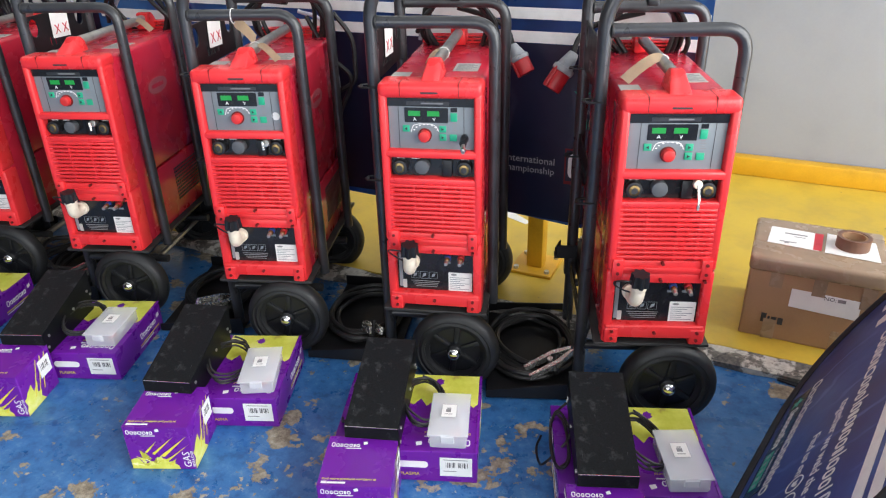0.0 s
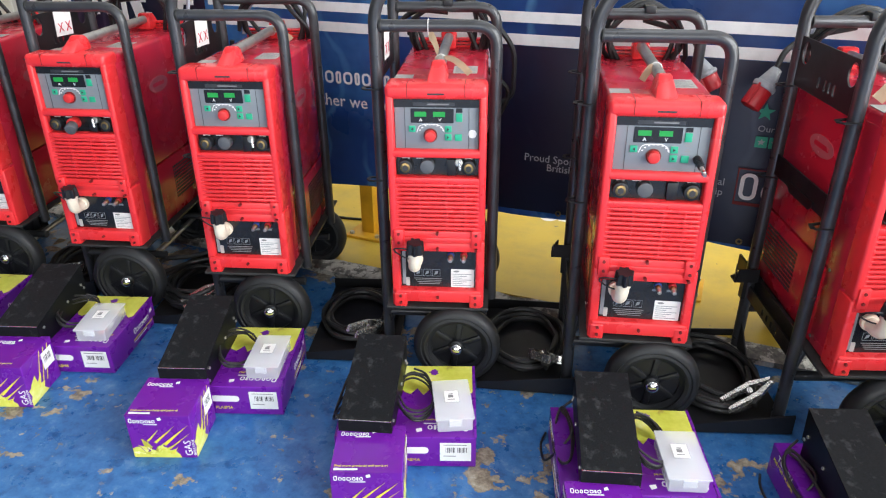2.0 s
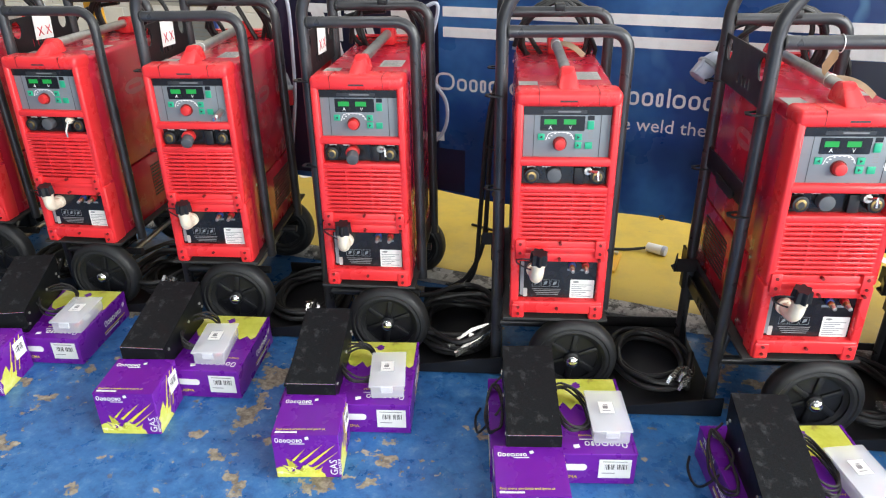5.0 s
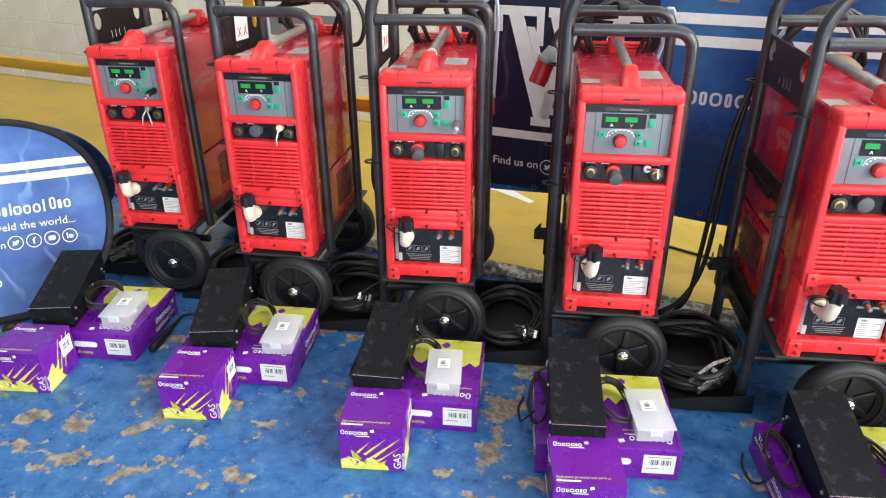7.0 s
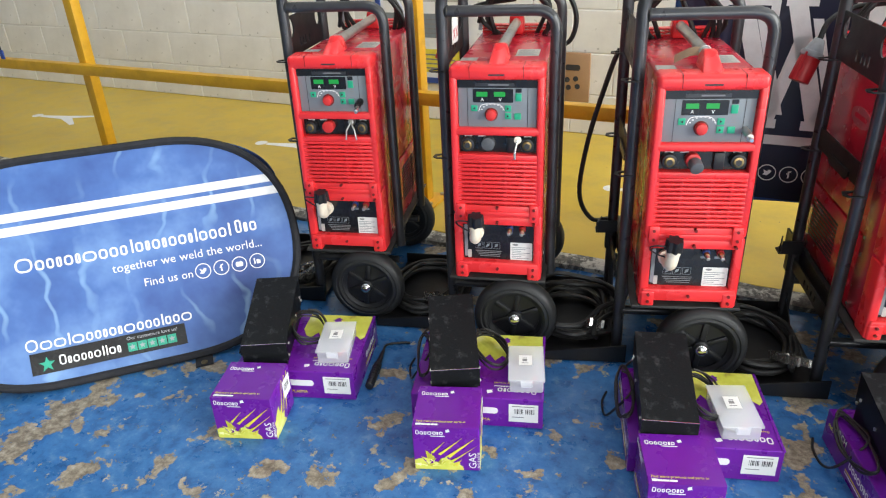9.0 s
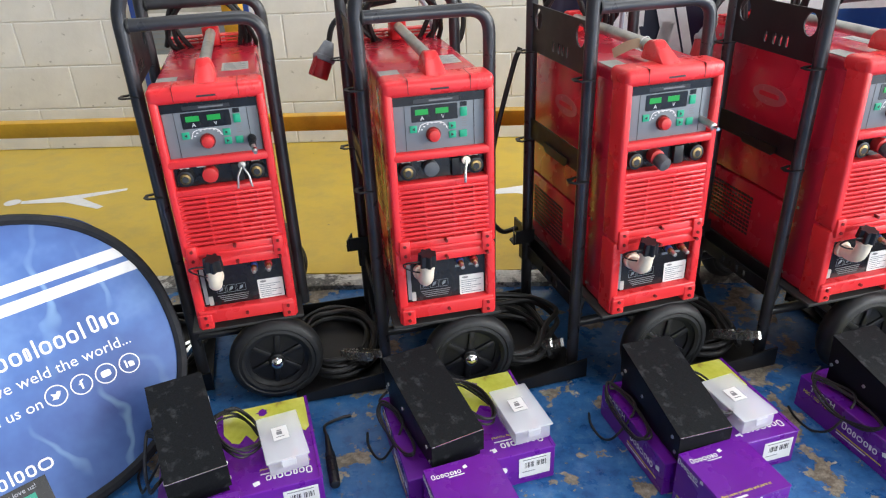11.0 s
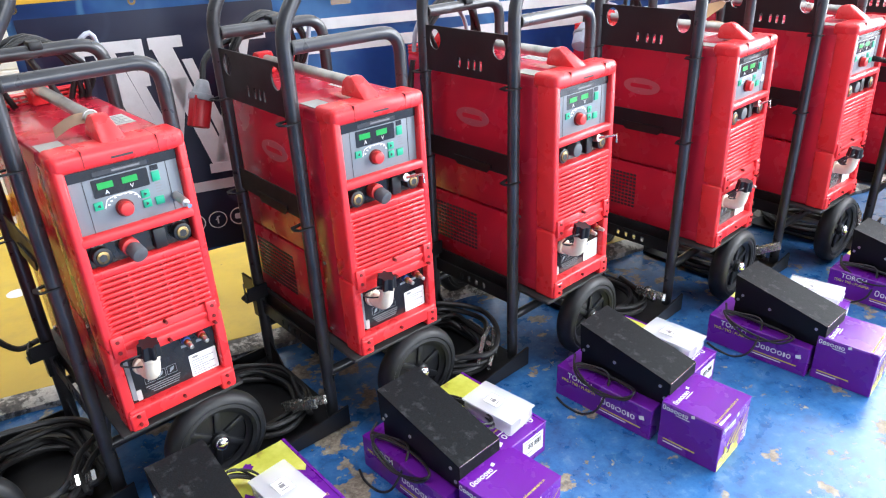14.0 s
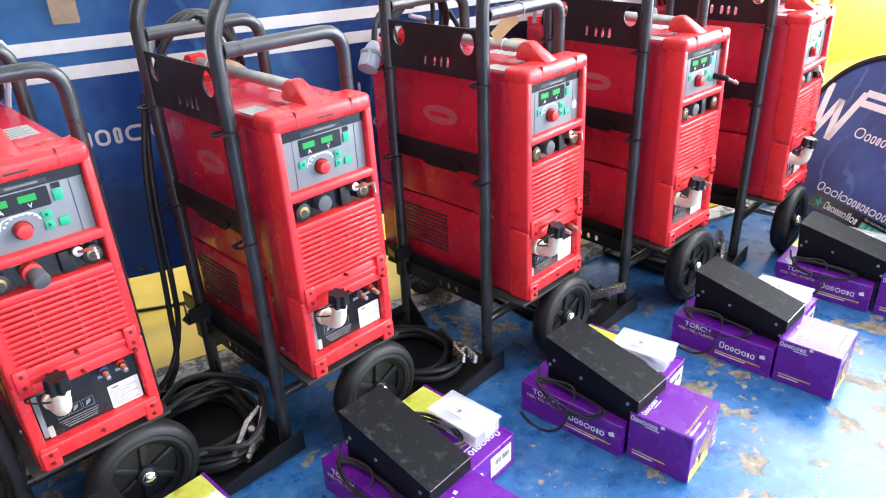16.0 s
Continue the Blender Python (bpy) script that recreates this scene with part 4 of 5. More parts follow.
    for k in range(7):
        part("barcode_bar", slab([(0.020 + 0.005 * k, 0.080), (0.020 + 0.005 * k + 0.001 + 0.001 * (k % 3), 0.080), (0.020 + 0.005 * k + 0.001 + 0.001 * (k % 3), 0.100), (0.020 + 0.005 * k, 0.100)], 0.0014, 0.0018, rt), INK, lab)
    part("side_line", slab([(-0.06, 0.026), (0.02, 0.026), (0.02, 0.029), (-0.06, 0.029)], 0, 0.0006, lt), YELLOW_INK, b)
    part("side_line", slab([(-0.06, 0.018), (-0.01, 0.018), (-0.01, 0.021), (-0.06, 0.021)], 0, 0.0006, lt), WHITE, b)
    return root


BX0, BX1, BY0, BY1, BH = -0.1675, 0.1675, -0.141, 0.141, 0.090


def build_torch_box():
    root = thing("torch_box", Matrix(), "flat purple and lime card box lying on the floor", "box", "row of torch boxes")
    b = part("carton", box(BX0, BX1, BY0, BY1, 0, BH, 0.0018, 1), PURPLE, root)
    top = pose(0, 0, BH + 0.0002)
    rt = Matrix(((0, 0, 1, BX1 + 0.0003), (1, 0, 0, 0), (0, 1, 0, 0), (0, 0, 0, 1)))
    lt = Matrix(((0, 0, -1, BX0 - 0.0003), (-1, 0, 0, 0), (0, 1, 0, 0), (0, 0, 0, 1)))
    ft = facing(0, BY0 - 0.0004, 0)
    edge = [(-0.030, BY1 - 0.002), (-0.030, 0.060)]
    rnd = random.Random(7)
    for k in range(1, 12):
        edge.append((-0.030 + (BX1 + 0.030) * k / 12, 0.040 + rnd.uniform(-0.028, 0.022)))
    edge += [(BX1 - 0.002, 0.035), (BX1 - 0.002, BY1 - 0.002)]
    part("lime_print", slab(edge, 0, 0.0006, top), LIME, b, "lime green printed end")
    part("purple_dot", slab(jag(0.060, 0.112, 0.015, 3, 14), 0.0006, 0.0010, top), PURPLE, b)
    lidr = box(BX1 - 0.006, BX1 + 0.0015, BY0, BY1, BH - 0.002, BH + 0.0018, 0.0008, 1)
    part("lid_edge", lidr, PURPLE, root)
    # print on the lid, which reads from behind
    back = top @ pose(0.150, -0.098, 0.0, 0, 0, 180)
    tagged(part("brand_mark", word_rings(0.0, 0, 0.015, [0.013, 0.012, 0.009, 0.016, 0.012, 0.006, 0.012], back), WHITE, b), kind="stuff")
    part("brand_flag", slab([(0.112, 0.010), (0.126, 0.013), (0.123, 0.025), (0.110, 0.020)], 0, 0.0006, back), WHITE, b)
    part("brand_line", slab([(0.055, -0.008), (0.108, -0.008), (0.108, -0.005), (0.055, -0.005)], 0, 0.0006, back), WHITE, b)
    part("slogan", letters("Designed & Quality Assured", 0.0095, back @ pose(0.0, -0.020, 0)), YELLOW_INK, b)
    # front end: hand hole, word and label
    part("hand_hole", slab(round_rect(-0.020, 0.055, 0.042, 0.061, 0.0092, 5), 0, 0.0006, ft), PAPER, b, "oval hand hole showing white")
    part("lettering", letters("PLASMA", 0.013, ft @ pose(-0.012, 0.022, 0.0003)), YELLOW_INK, b)
    lab = part("label", slab([(0.082, 0.020), (0.156, 0.020), (0.156, 0.075), (0.082, 0.075)], 0, 0.0008, ft), PAPER, b, "white barcode label")
    for k in range(14):
        x = 0.096 + 0.0034 * k + (0.004 if k > 6 else 0)
        part("barcode_bar", slab([(x, 0.046), (x + 0.0008 + 0.0008 * (k % 3), 0.046), (x + 0.0008 + 0.0008 * (k % 3), 0.061), (x, 0.061)], 0.0008, 0.0012, ft), INK, lab)
    part("label_line", slab([(0.090, 0.068), (0.146, 0.068), (0.146, 0.070), (0.090, 0.070)], 0.0008, 0.0012, ft), GREY_INK, lab)
    part("label_line", slab([(0.090, 0.034), (0.120, 0.034), (0.120, 0.036), (0.090, 0.036)], 0.0008, 0.0012, ft), GREY_INK, lab)
    # long sides
    for m in (lt, rt):
        tagged(part("brand_mark", word_rings(0.0, 0.040, 0.0145, [0.013, 0.012, 0.009, 0.016, 0.012, 0.006, 0.012], m), WHITE, b), kind="stuff")
        part("brand_flag", slab([(0.110, 0.050), (0.124, 0.053), (0.121, 0.065), (0.108, 0.060)], 0, 0.0006, m), WHITE, b)
        part("side_line", slab([(-0.01, 0.024), (0.115, 0.024), (0.115, 0.027), (-0.01, 0.027)], 0, 0.0006, m), YELLOW_INK, b)
        part("side_line", slab([(-0.01, 0.017), (0.075, 0.017), (0.075, 0.020), (-0.01, 0.020)], 0, 0.0006, m), WHITE, b)
    part("lettering", letters("TORCH", 0.022, lt @ pose(-0.105, 0.076, 0.0003)), WHITE, b)
    part("lettering", letters("MIG / TIG / PLASMA", 0.012, lt @ pose(-0.122, 0.058, 0.0003)), YELLOW_INK, b)
    return root


def build_pedal():
    root = thing("foot_pedal", Matrix(), "black steel foot pedal with sloping treadle on a purple box", "foot pedal", "row of foot pedals")
    m = Matrix(((0, 0, 1, 0), (1, 0, 0, 0), (0, 1, 0, 0), (0, 0, 0, 1)))
    side = [(-0.128, 0.0), (0.122, 0.0), (0.122, 0.085), (-0.128, 0.050)]
    part("base", slab(side, -0.055, 0.055, m), PEDAL, root)
    lid = slab([(-0.134, 0.072), (-0.134, 0.016), (-0.131, 0.016), (-0.131, 0.069), (0.128, 0.128), (0.128, 0.132)], -0.0615, 0.0615, m)
    part("treadle", lid, TREAD, root, "scuffed black steel treadle plate")
    part("worn_edge", box(-0.0612, 0.0612, -0.1346, -0.1334, 0.0712, 0.0726), CLAMP, root, "bare worn edge of the treadle")
    for s in (-1, 1):
        cheek = slab([(-0.132, 0.018), (0.122, 0.050), (0.127, 0.129), (-0.132, 0.070)], s * 0.0605 - 0.001, s * 0.0605 + 0.001, m)
        part("cheek", cheek, PEDAL, root)
        for y, z in ((-0.122, 0.026), (-0.108, 0.055), (0.10, 0.075), (0.112, 0.058), (0.02, 0.062)):
            part("screw", cyl((s * 0.0605, y, z), (s * 0.064, y, z), 0.0042, seg=8), STEEL, root)
    return root


def build_case():
    root = thing("plastic_case", Matrix(), "translucent plastic parts case with a white label", "plastic case", "row of plastic cases")
    tub = box(-0.043, 0.043, -0.072, 0.072, 0, 0.036, 0.006, 2)
    part("tub", tub, FROST, root)
    part("lid", box(-0.0465, 0.0465, -0.0755, 0.0755, 0.0362, 0.0425, 0.003, 2), FROST, root)
    part("latch", box(-0.016, 0.016, -0.079, -0.0745, 0.022, 0.041, 0.002, 1), FROST, root)
    lab = part("label", box(-0.019, 0.015, -0.012, 0.030, 0.0425, 0.0432), PAPER, root, "small white label")
    for x, y, w, h in ((-0.010, 0.004, 0.012, 0.010), (-0.008, 0.016, 0.010, 0.003), (-0.012, -0.004, 0.018, 0.002)):
        part("label_mark", box(x, x + w, y, y + h, 0.0432, 0.0435), GREY_INK, lab)
    for k, (x, y, dx, dy, r, c) in enumerate(((-0.02, -0.03, 0.008, 0.03, 0.006, BLUE_RING), (0.012, -0.045, 0.010, 0.020, 0.006, ORANGE_TAPE), (0.022, 0.01, -0.012, 0.045, 0.004, STEEL), (-0.018, 0.035, 0.020, 0.020, 0.006, BRASS), (-0.006, -0.050, -0.016, 0.012, 0.006, PAPER), (0.026, -0.01, 0.002, 0.018, 0.007, PAPER))):
        part("contents", tube([(x, y, 0.006 + r), (x + dx, y + dy, 0.008 + r)], r, 8), c, root)
    return root


def coil(cx, cy, z, r, turns, thick, seed, squash=1.0, tail=None):
    rnd = random.Random(seed)
    pts = []
    for k in range(turns * 12 + 1):
        a = k * math.tau / 12
        rr = r * (1 + 0.16 * math.sin(a * 0.37 + seed)) + rnd.uniform(-0.006, 0.006)
        pts.append((cx + rr * math.cos(a), cy + squash * rr * math.sin(a), z + thick * (0.9 + 0.62 * (k / 12)) + rnd.uniform(0, 0.004)))
    return tube(curve_through(pts + list(tail or []), 3), thick, 8)


def build_earth_lead(seed):
    root = thing("earth_lead", Matrix(), "coiled black earth lead with a steel clamp, lying in the tray", "cable", "row of earth leads")
    part("lead", coil(-0.262, 0.262, 0.018, (0.108, 0.104, 0.1, 0.112, 0.106, 0.1, 0.108, 0.104)[seed], (5, 4, 5, 6, 5, 4, 5, 4)[seed], 0.0078, seed, 1.3, [(-0.20, 0.10, 0.05), (-0.205, 0.13, 0.09)]), CABLE, root)
    if seed in (3, 5):
        rn = random.Random(seed + 40)
        loose = []
        for k in range(34):
            a = k * math.tau / 9
            loose.append((-0.270 + 0.135 * math.cos(a) * rn.uniform(0.75, 1.15), 0.235 + 0.150 * math.sin(a) * rn.uniform(0.7, 1.1), 0.032 + 0.0022 * k + rn.uniform(0, 0.02)))
        part("loose_loop", tube(curve_through(loose, 4), 0.0078, 8), CABLE, root)
    j = pose(-0.212, 0.118, 0.076, 15, (-20, 24, 18, -16, 25, 40, 20, -18)[seed], (20, 120, 60, 35, 110, 100, 130, 30)[seed])
    for s in (-1, 1):
        jaw = slab([(-0.072, s * 0.012), (0.012, s * 0.011), (0.062, s * 0.001), (0.068, s * 0.007), (0.016, s * 0.023), (-0.074, s * 0.020)], -0.011, 0.011, j)
        part("jaw", jaw, CLAMP, root, "pressed steel clamp jaw")
    part("pivot", cyl(j @ Vector((0, 0, -0.014)), j @ Vector((0, 0, 0.014)), 0.008, seg=14), CLAMP, root)
    return root


# plug of each mains lead: where its tail and its nose hang, and which end is red; then the loose drops of cable and hose
PLUGS = [
    ((-0.165, 0.83), (-0.225, 0.738), True), ((0.165, 0.83), (0.21, 0.754), True), ((-0.142, 0.858), (-0.192, 0.800), False), None,
    ((-0.170, 0.842), (-0.212, 0.737), True), ((0.141, 0.715), (0.147, 0.607), True), ((-0.176, 0.838), (-0.218, 0.752), True), None,
]
DROPS = {
    5: [((-0.150, 0.80), (-0.172, 0.74), (-0.225, 0.536), (-0.246, 0.35), (-0.205, 0.262), (-0.150, 0.262))],
    3: [((-0.141, 0.80), (-0.169, 0.57), (-0.185, 0.24), (-0.235, 0.10), (-0.30, 0.045)), ((-0.135, 0.82), (-0.178, 0.62), (-0.200, 0.30), (-0.215, 0.12), (-0.26, 0.04))],
    2: [((0.065, 0.89), (0.123, 0.774), (0.190, 0.700), (0.150, 0.60), (0.103, 0.483)), ((0.150, 0.90), (0.200, 0.825), (0.205, 0.74), (0.198, 0.690), (0.150, 0.66))],
    6: [((0.06, 0.93), (0.150, 0.95), (0.192, 0.875), (0.170, 0.80), (0.10, 0.80))],
}
HOSES = {
    2: ((0.03, 0.90), (0.110, 0.860), (0.137, 0.70), (0.128, 0.58), (0.095, 0.483)),
    4: ((0.10, 0.92), (0.168, 0.937), (0.130, 0.752), (0.189, 0.64), (0.182, 0.544), (0.111, 0.467)),
    5: ((0.10, 0.92), (0.166, 0.954), (0.168, 0.749), (0.158, 0.602), (0.125, 0.405)),
}


def build_mains_lead(n):
    rnd = random.Random(n)
    root = thing("mains_lead", Matrix(), "black mains lead looped over the guard behind its machine", "cable", "row of mains leads")
    x = 0.01
    loops = []
    for k in range(4):
        j = lambda s: rnd.uniform(-s, s)
        loops += [(x - 0.115 + 0.016 * k, 0.470 + j(0.01), 0.85 + j(0.02)), (x - 0.085 + j(0.012), 0.436 + 0.010 * k, 0.925 + j(0.01)), (x + j(0.02), 0.436 + 0.011 * k, 0.974 + 0.004 * (k % 2)), (x + 0.085 + j(0.015), 0.440 + 0.011 * k, 0.925 + j(0.015)), (x + 0.115 - 0.014 * k, 0.475 + j(0.01), 0.83 + j(0.02)), (x + 0.01 + j(0.03), 0.505, 0.79 - 0.02 * k)]
    part("lead", tube(curve_through(loops, 4), 0.0068, 8), CABLE, root)
    for path in DROPS.get(n, ()):
        part("drop", tube(curve_through([(a, 0.47, z) for a, z in path], 6), 0.0075, 8), CABLE, root)
    hose = HOSES.get(n)
    pts = [(a, 0.505, z) for a, z in hose] if hose else [(-0.105, 0.50, 0.835), (-0.092, 0.50, 0.895), (-0.045, 0.50, 0.942), (0.05, 0.505, 0.945), (0.102, 0.505, 0.89), (0.118, 0.51, 0.80)]
    part("gas_hose", tube(curve_through(pts, 6), 0.0062, 8), GREY_HOSE, root, "pale grey gas hose")
    if PLUGS[n]:
        (ax, az), (cx, cz), red = PLUGS[n]
        a, c = Vector((ax, 0.462, az)), Vector((cx, 0.440, cz))
        b = a.lerp(c, 0.36 if n == 4 else 0.48)
        part("drop", tube(curve_through([(x, 0.47, 0.93), (ax * 0.55, 0.480, az + 0.075), (ax * 0.9, 0.468, az + 0.045), a.lerp(b, 0.2)], 5), 0.0075, 8), CABLE, root)
        plug = part("plug", cyl(a, b, 0.013, 0.027, 16, bevel=0.003), PLUG_GREY if red else GREY_HOSE, root, "grey body of an industrial plug")
        part("plug_collar", cyl(b.lerp(a, 0.18), b.lerp(c, 0.12), 0.030, seg=18, bevel=0.004), PLUG_GREY, plug)
        nose = cyl(b, c, 0.0265, 0.0265, 18, bevel=0.003)
        part("plug_nose", nose, PLUG_RED if red else GREY_HOSE, plug, "red plug nose" if red else "grey plug nose")
        side = (c - b).orthogonal().normalized()
        part("plug_key", cyl(b + side * 0.026, c + side * 0.026, 0.005, seg=8), PLUG_RED if red else GREY_HOSE, plug)
    return root


def build_pedal_lead(seed):
    root = thing("pedal_lead", Matrix(), "thin black pedal lead coiled beside the pedal", "cable", "row of pedal leads")
    r = random.Random(seed)
    pts = []
    for k in range(44):
        a = k * math.tau / 10
        x = 0.048 * math.cos(a) * (0.82 + 0.25 * r.random())
        pts.append((0.022 + x, -0.015 + 0.082 * math.sin(a) * (0.85 + 0.2 * r.random()), 0.022 - 0.42 * x + 0.0006 * k + 0.004 * r.random()))
    part("lead", tube(curve_through(pts, 3), 0.0028, 7), CABLE, root)
    # thin loops draped beside the pedal and over the edge of the box
    loop = [(-0.135, 0.118, 0.030)]
    for k in range(19):
        a = 1.6 + k * math.tau / 8
        x = -0.160 - 0.020 * math.cos(a) * (0.8 + 0.4 * r.random())
        loop.append((x, 0.010 + 0.098 * math.sin(a) * (0.85 + 0.2 * r.random()), 0.012 + 0.0004 * k + min(0.0, (x + 0.164) * 1.9)))
    loop += [(-0.190, 0.0, -0.050), (-0.202, 0.04, -0.0875), (-0.205, 0.09, -0.0875), (-0.192, 0.13, -0.0875)]
    part("loose_end", tube(curve_through(loop, 5), 0.0031, 7), CABLE, root)
    return root


# ---- the row ----
ROW = [  # x, y, turn of the machine
    (0.546, 0.069, 16.7),
    (0.000, 0.038, 12.0),
    (-0.520, 0.030, 15.3),
    (-1.109, 0.034, 14.7),
    (-1.651, 0.050, 13.3),
    (-2.168, 0.045, 14.6),
    (-2.676, 0.037, 11.1),
    (-3.175, 0.064, 12.3),
]
# in front of each machine, from its own base: regulator box, torch box, pedal, case, each x, y, turn
SETS = [
    ((-0.099, -0.460, 6), (-0.040, -0.226, 5), (-0.110, -0.259, 5), (0.064, -0.276, 8)),
    ((-0.083, -0.470, 6), (-0.014, -0.246, 4), (-0.076, -0.268, 2), (0.090, -0.298, 4)),
    ((-0.084, -0.458, 7), (-0.035, -0.230, 6), (-0.109, -0.274, 2), (0.081, -0.270, 12)),
    ((-0.043, -0.465, 6), (0.021, -0.225, 5), (-0.048, -0.261, 5), (0.137, -0.253, 5)),
    ((-0.043, -0.464, 6), (0.004, -0.232, 4), (-0.070, -0.259, 4), (0.110, -0.270, 8)),
    ((-0.038, -0.466, 4.5), (0.026, -0.237, 2), (-0.056, -0.255, 1), (0.102, -0.277, 6)),
    ((-0.060, -0.460, 5), (-0.011, -0.228, 2), (-0.086, -0.227, 12), (0.112, -0.268, 5)),
    ((-0.102, -0.553, 4.5), (-0.038, -0.311, 3), (-0.135, -0.311, 12), (0.062, -0.339, 8)),
]


def assemble():
    machine, trolley = build_machine(), build_trolley()
    gas, flat, pedal, case = build_gas_box(), build_torch_box(), build_pedal(), build_case()
    pairs = []
    for n, (x, y, turn) in enumerate(ROW):
        m = pose(x, y, 0, 0, 0, turn)
        first = n == 0
        mm = m @ pose(0, 0, Z0)
        if first:
            machine.matrix_world, trolley.matrix_world = mm, m
            unit, cart = machine, trolley
        else:
            unit, cart = copy_thing(machine, mm), copy_thing(trolley, m)
        g, t, q, c = SETS[n]
        # the machine's base turn is about 12 degrees; the boxes keep to that line
        s = pose(x, y, 0, 0, 0, 12)
        places = ((gas, s @ pose(g[0], g[1], 0, 0, 0, g[2])), (flat, s @ pose(t[0], t[1], 0, 0, 0, t[2])), (pedal, s @ pose(q[0], q[1], BH + 0.001, 0, 0, q[2])), (case, s @ pose(c[0], c[1], BH + 0.0016, 0, 0, c[2])))
        for ob, at in places:
            if first:
                ob.matrix_world = at
            else:
                copy_thing(ob, at)
        lead = build_earth_lead(n)
        lead.matrix_world = m
        mains = build_mains_lead(n)
        mains.matrix_world = m
        pl = build_pedal_lead(n)
        pl.matrix_world = s @ pose(q[0] + 0.075, q[1] + 0.030, BH + 0.001, 0, 0, q[2])
        pairs.append((unit, cart))
    for n, (unit, cart) in enumerate(pairs):
        dress(n, unit, cart)


def dress(n, unit, cart):
    """What sets one machine apart from the next: its socket cap, torch and tags."""
    up = -Z0
    red = n in (4, 5, 7)
    part("socket_cap", cyl((-0.012, -0.014, 0.633 + up), (-0.012, 0.012, 0.633 + up), 0.0175, seg=22, bevel=0.002), RED_CAP if red else GREY_CAP, unit, "red plug in the middle socket" if red else "grey flap over the middle socket")
    if n in (4, 5):
        part("hanging_cap", cyl((-0.006, -0.038, 0.622 + up), (-0.010, -0.012, 0.630 + up), 0.0160, seg=20, bevel=0.003), GREY_CAP, unit, "dark cap hanging before the red middle socket")
    if n in (0, 2, 3, 4, 6):
        t = part("torch_adapter", cyl((0.066, -0.020, 0.648 + up), (0.066, 0.006, 0.642 + up), 0.010, 0.008, 14, bevel=0.002), CREAM if n in (0, 6) else STEEL, unit)
        end = {0: (0.068, -0.034, 0.595), 6: (0.060, -0.030, 0.600), 2: (0.070, -0.048, 0.640), 3: (0.085, -0.060, 0.640), 4: (0.086, -0.058, 0.640)}[n]
        part("adapter_tail", tube([(0.066, -0.018, 0.647 + up), (end[0], end[1], end[2] + 0.02 + up), (end[0], end[1], end[2] + up)], 0.0034, 8), CLAMP, t)
    if n in (1, 7):
        t = part("torch_plug", cyl((0.093, -0.046, 0.702 + up), (0.091, 0.0, 0.707 + up), 0.0070, 0.0090, seg=12, bevel=0.001), BLACK, unit, "black ribbed torch plug")
        for k in range(5):
            y = -0.010 - 0.008 * k
            part("plug_rib", cyl((0.0915, y, 0.7055 + up), (0.0915, y + 0.003, 0.7058 + up), 0.0098 - 0.0005 * k, seg=12), BLACK, t)
        part("plug_tip", cyl((0.096, -0.072, 0.694 + up), (0.093, -0.045, 0.702 + up), 0.0042, 0.0050, seg=10), STEEL, t)
        part("tip_ring", cyl((0.0955, -0.066, 0.696 + up), (0.0948, -0.060, 0.698 + up), 0.0062, seg=12), CHROME, t)
    if n == 7:
        t = part("torch_adapter", cyl((0.060, -0.016, 0.650 + up), (0.060, 0.006, 0.646 + up), 0.009, seg=14, bevel=0.002), STEEL, unit)
        for dx in (-0.012, 0.012):
            part("adapter_tail", tube([(0.060, -0.016, 0.649 + up), (0.060 + dx, -0.026, 0.628 + up), (0.060 + 1.3 * dx, -0.026, 0.600 + up)], 0.0026, 8), STEEL, t)
    if n == 5:
        t = part("torch_plug", cyl((0.096, -0.050, 0.702 + up), (0.096, 0.0, 0.706 + up), 0.0085, seg=12, bevel=0.002), STEEL, unit)
        part("plug_tip", cyl((0.096, -0.066, 0.701 + up), (0.096, -0.05, 0.702 + up), 0.0045, seg=10), CHROME, t)
    if n == 2:
        part("dot_sticker", slab(disc(XR - 0.035, 0.715 + up, 0.0105), 0, 0.0006, facing(0, -0.0014, 0)), PAPER, unit, "round white sticker")
    if n in (1, 2, 3, 4, 5, 6):
        tag = part("paper_tag", slab([(0.205, 0.846), (0.292, 0.842), (0.298, 0.915), (0.212, 0.921)], 0.006, 0.0068, Matrix(((0, 0, 1, -0.145), (1, 0, 0, 0), (0, 1, 0, 0), (0, 0, 0, 1)))), PAPER, cart, "white paper tag marked with two red crosses")
        mx = Matrix(((0, 0, 1, -0.1378), (1, 0, 0, 0), (0, 1, 0, 0), (0, 0, 0, 1)))
        part("lettering", letters("X X", 0.040, mx @ pose(0.220, 0.868, 0)), ORANGE_TAPE, tag)
    for a, c, w in TAGS.get(n, ()):
        a, c = Vector(a) + Vector((0, 0, up)), Vector(c) + Vector((0, 0, up))
        bm = bmesh.new()
        rows = []
        for k in range(7):
            q = a.lerp(c, k / 6) + Vector((0, -0.008, 0.010)) * math.sin(k / 6 * math.pi)
            side = (c - a).cross(Vector((0.15, -0.6, 0.8))).normalized() * w * (0.55 if k == 0 else 1.0)
            if n == 2 and a.z + Z0 > 0.9:
                side = Vector((0.06, 0.66, 0.75)) * 0.0165 * (0.55 if k == 0 else 1.0)
            rows.append((bm.verts.new(q - side), bm.verts.new(q + side)))
        for p0, p1 in zip(rows, rows[1:]):
            bm.faces.new((p0[0], p0[1], p1[1], p1[0]))
        bmesh.ops.solidify(bm, geom=bm.faces[:], thickness=0.0007)
        t = part("manila_tag", bm, BROWN_TAG, unit, "tied manila paper tag")
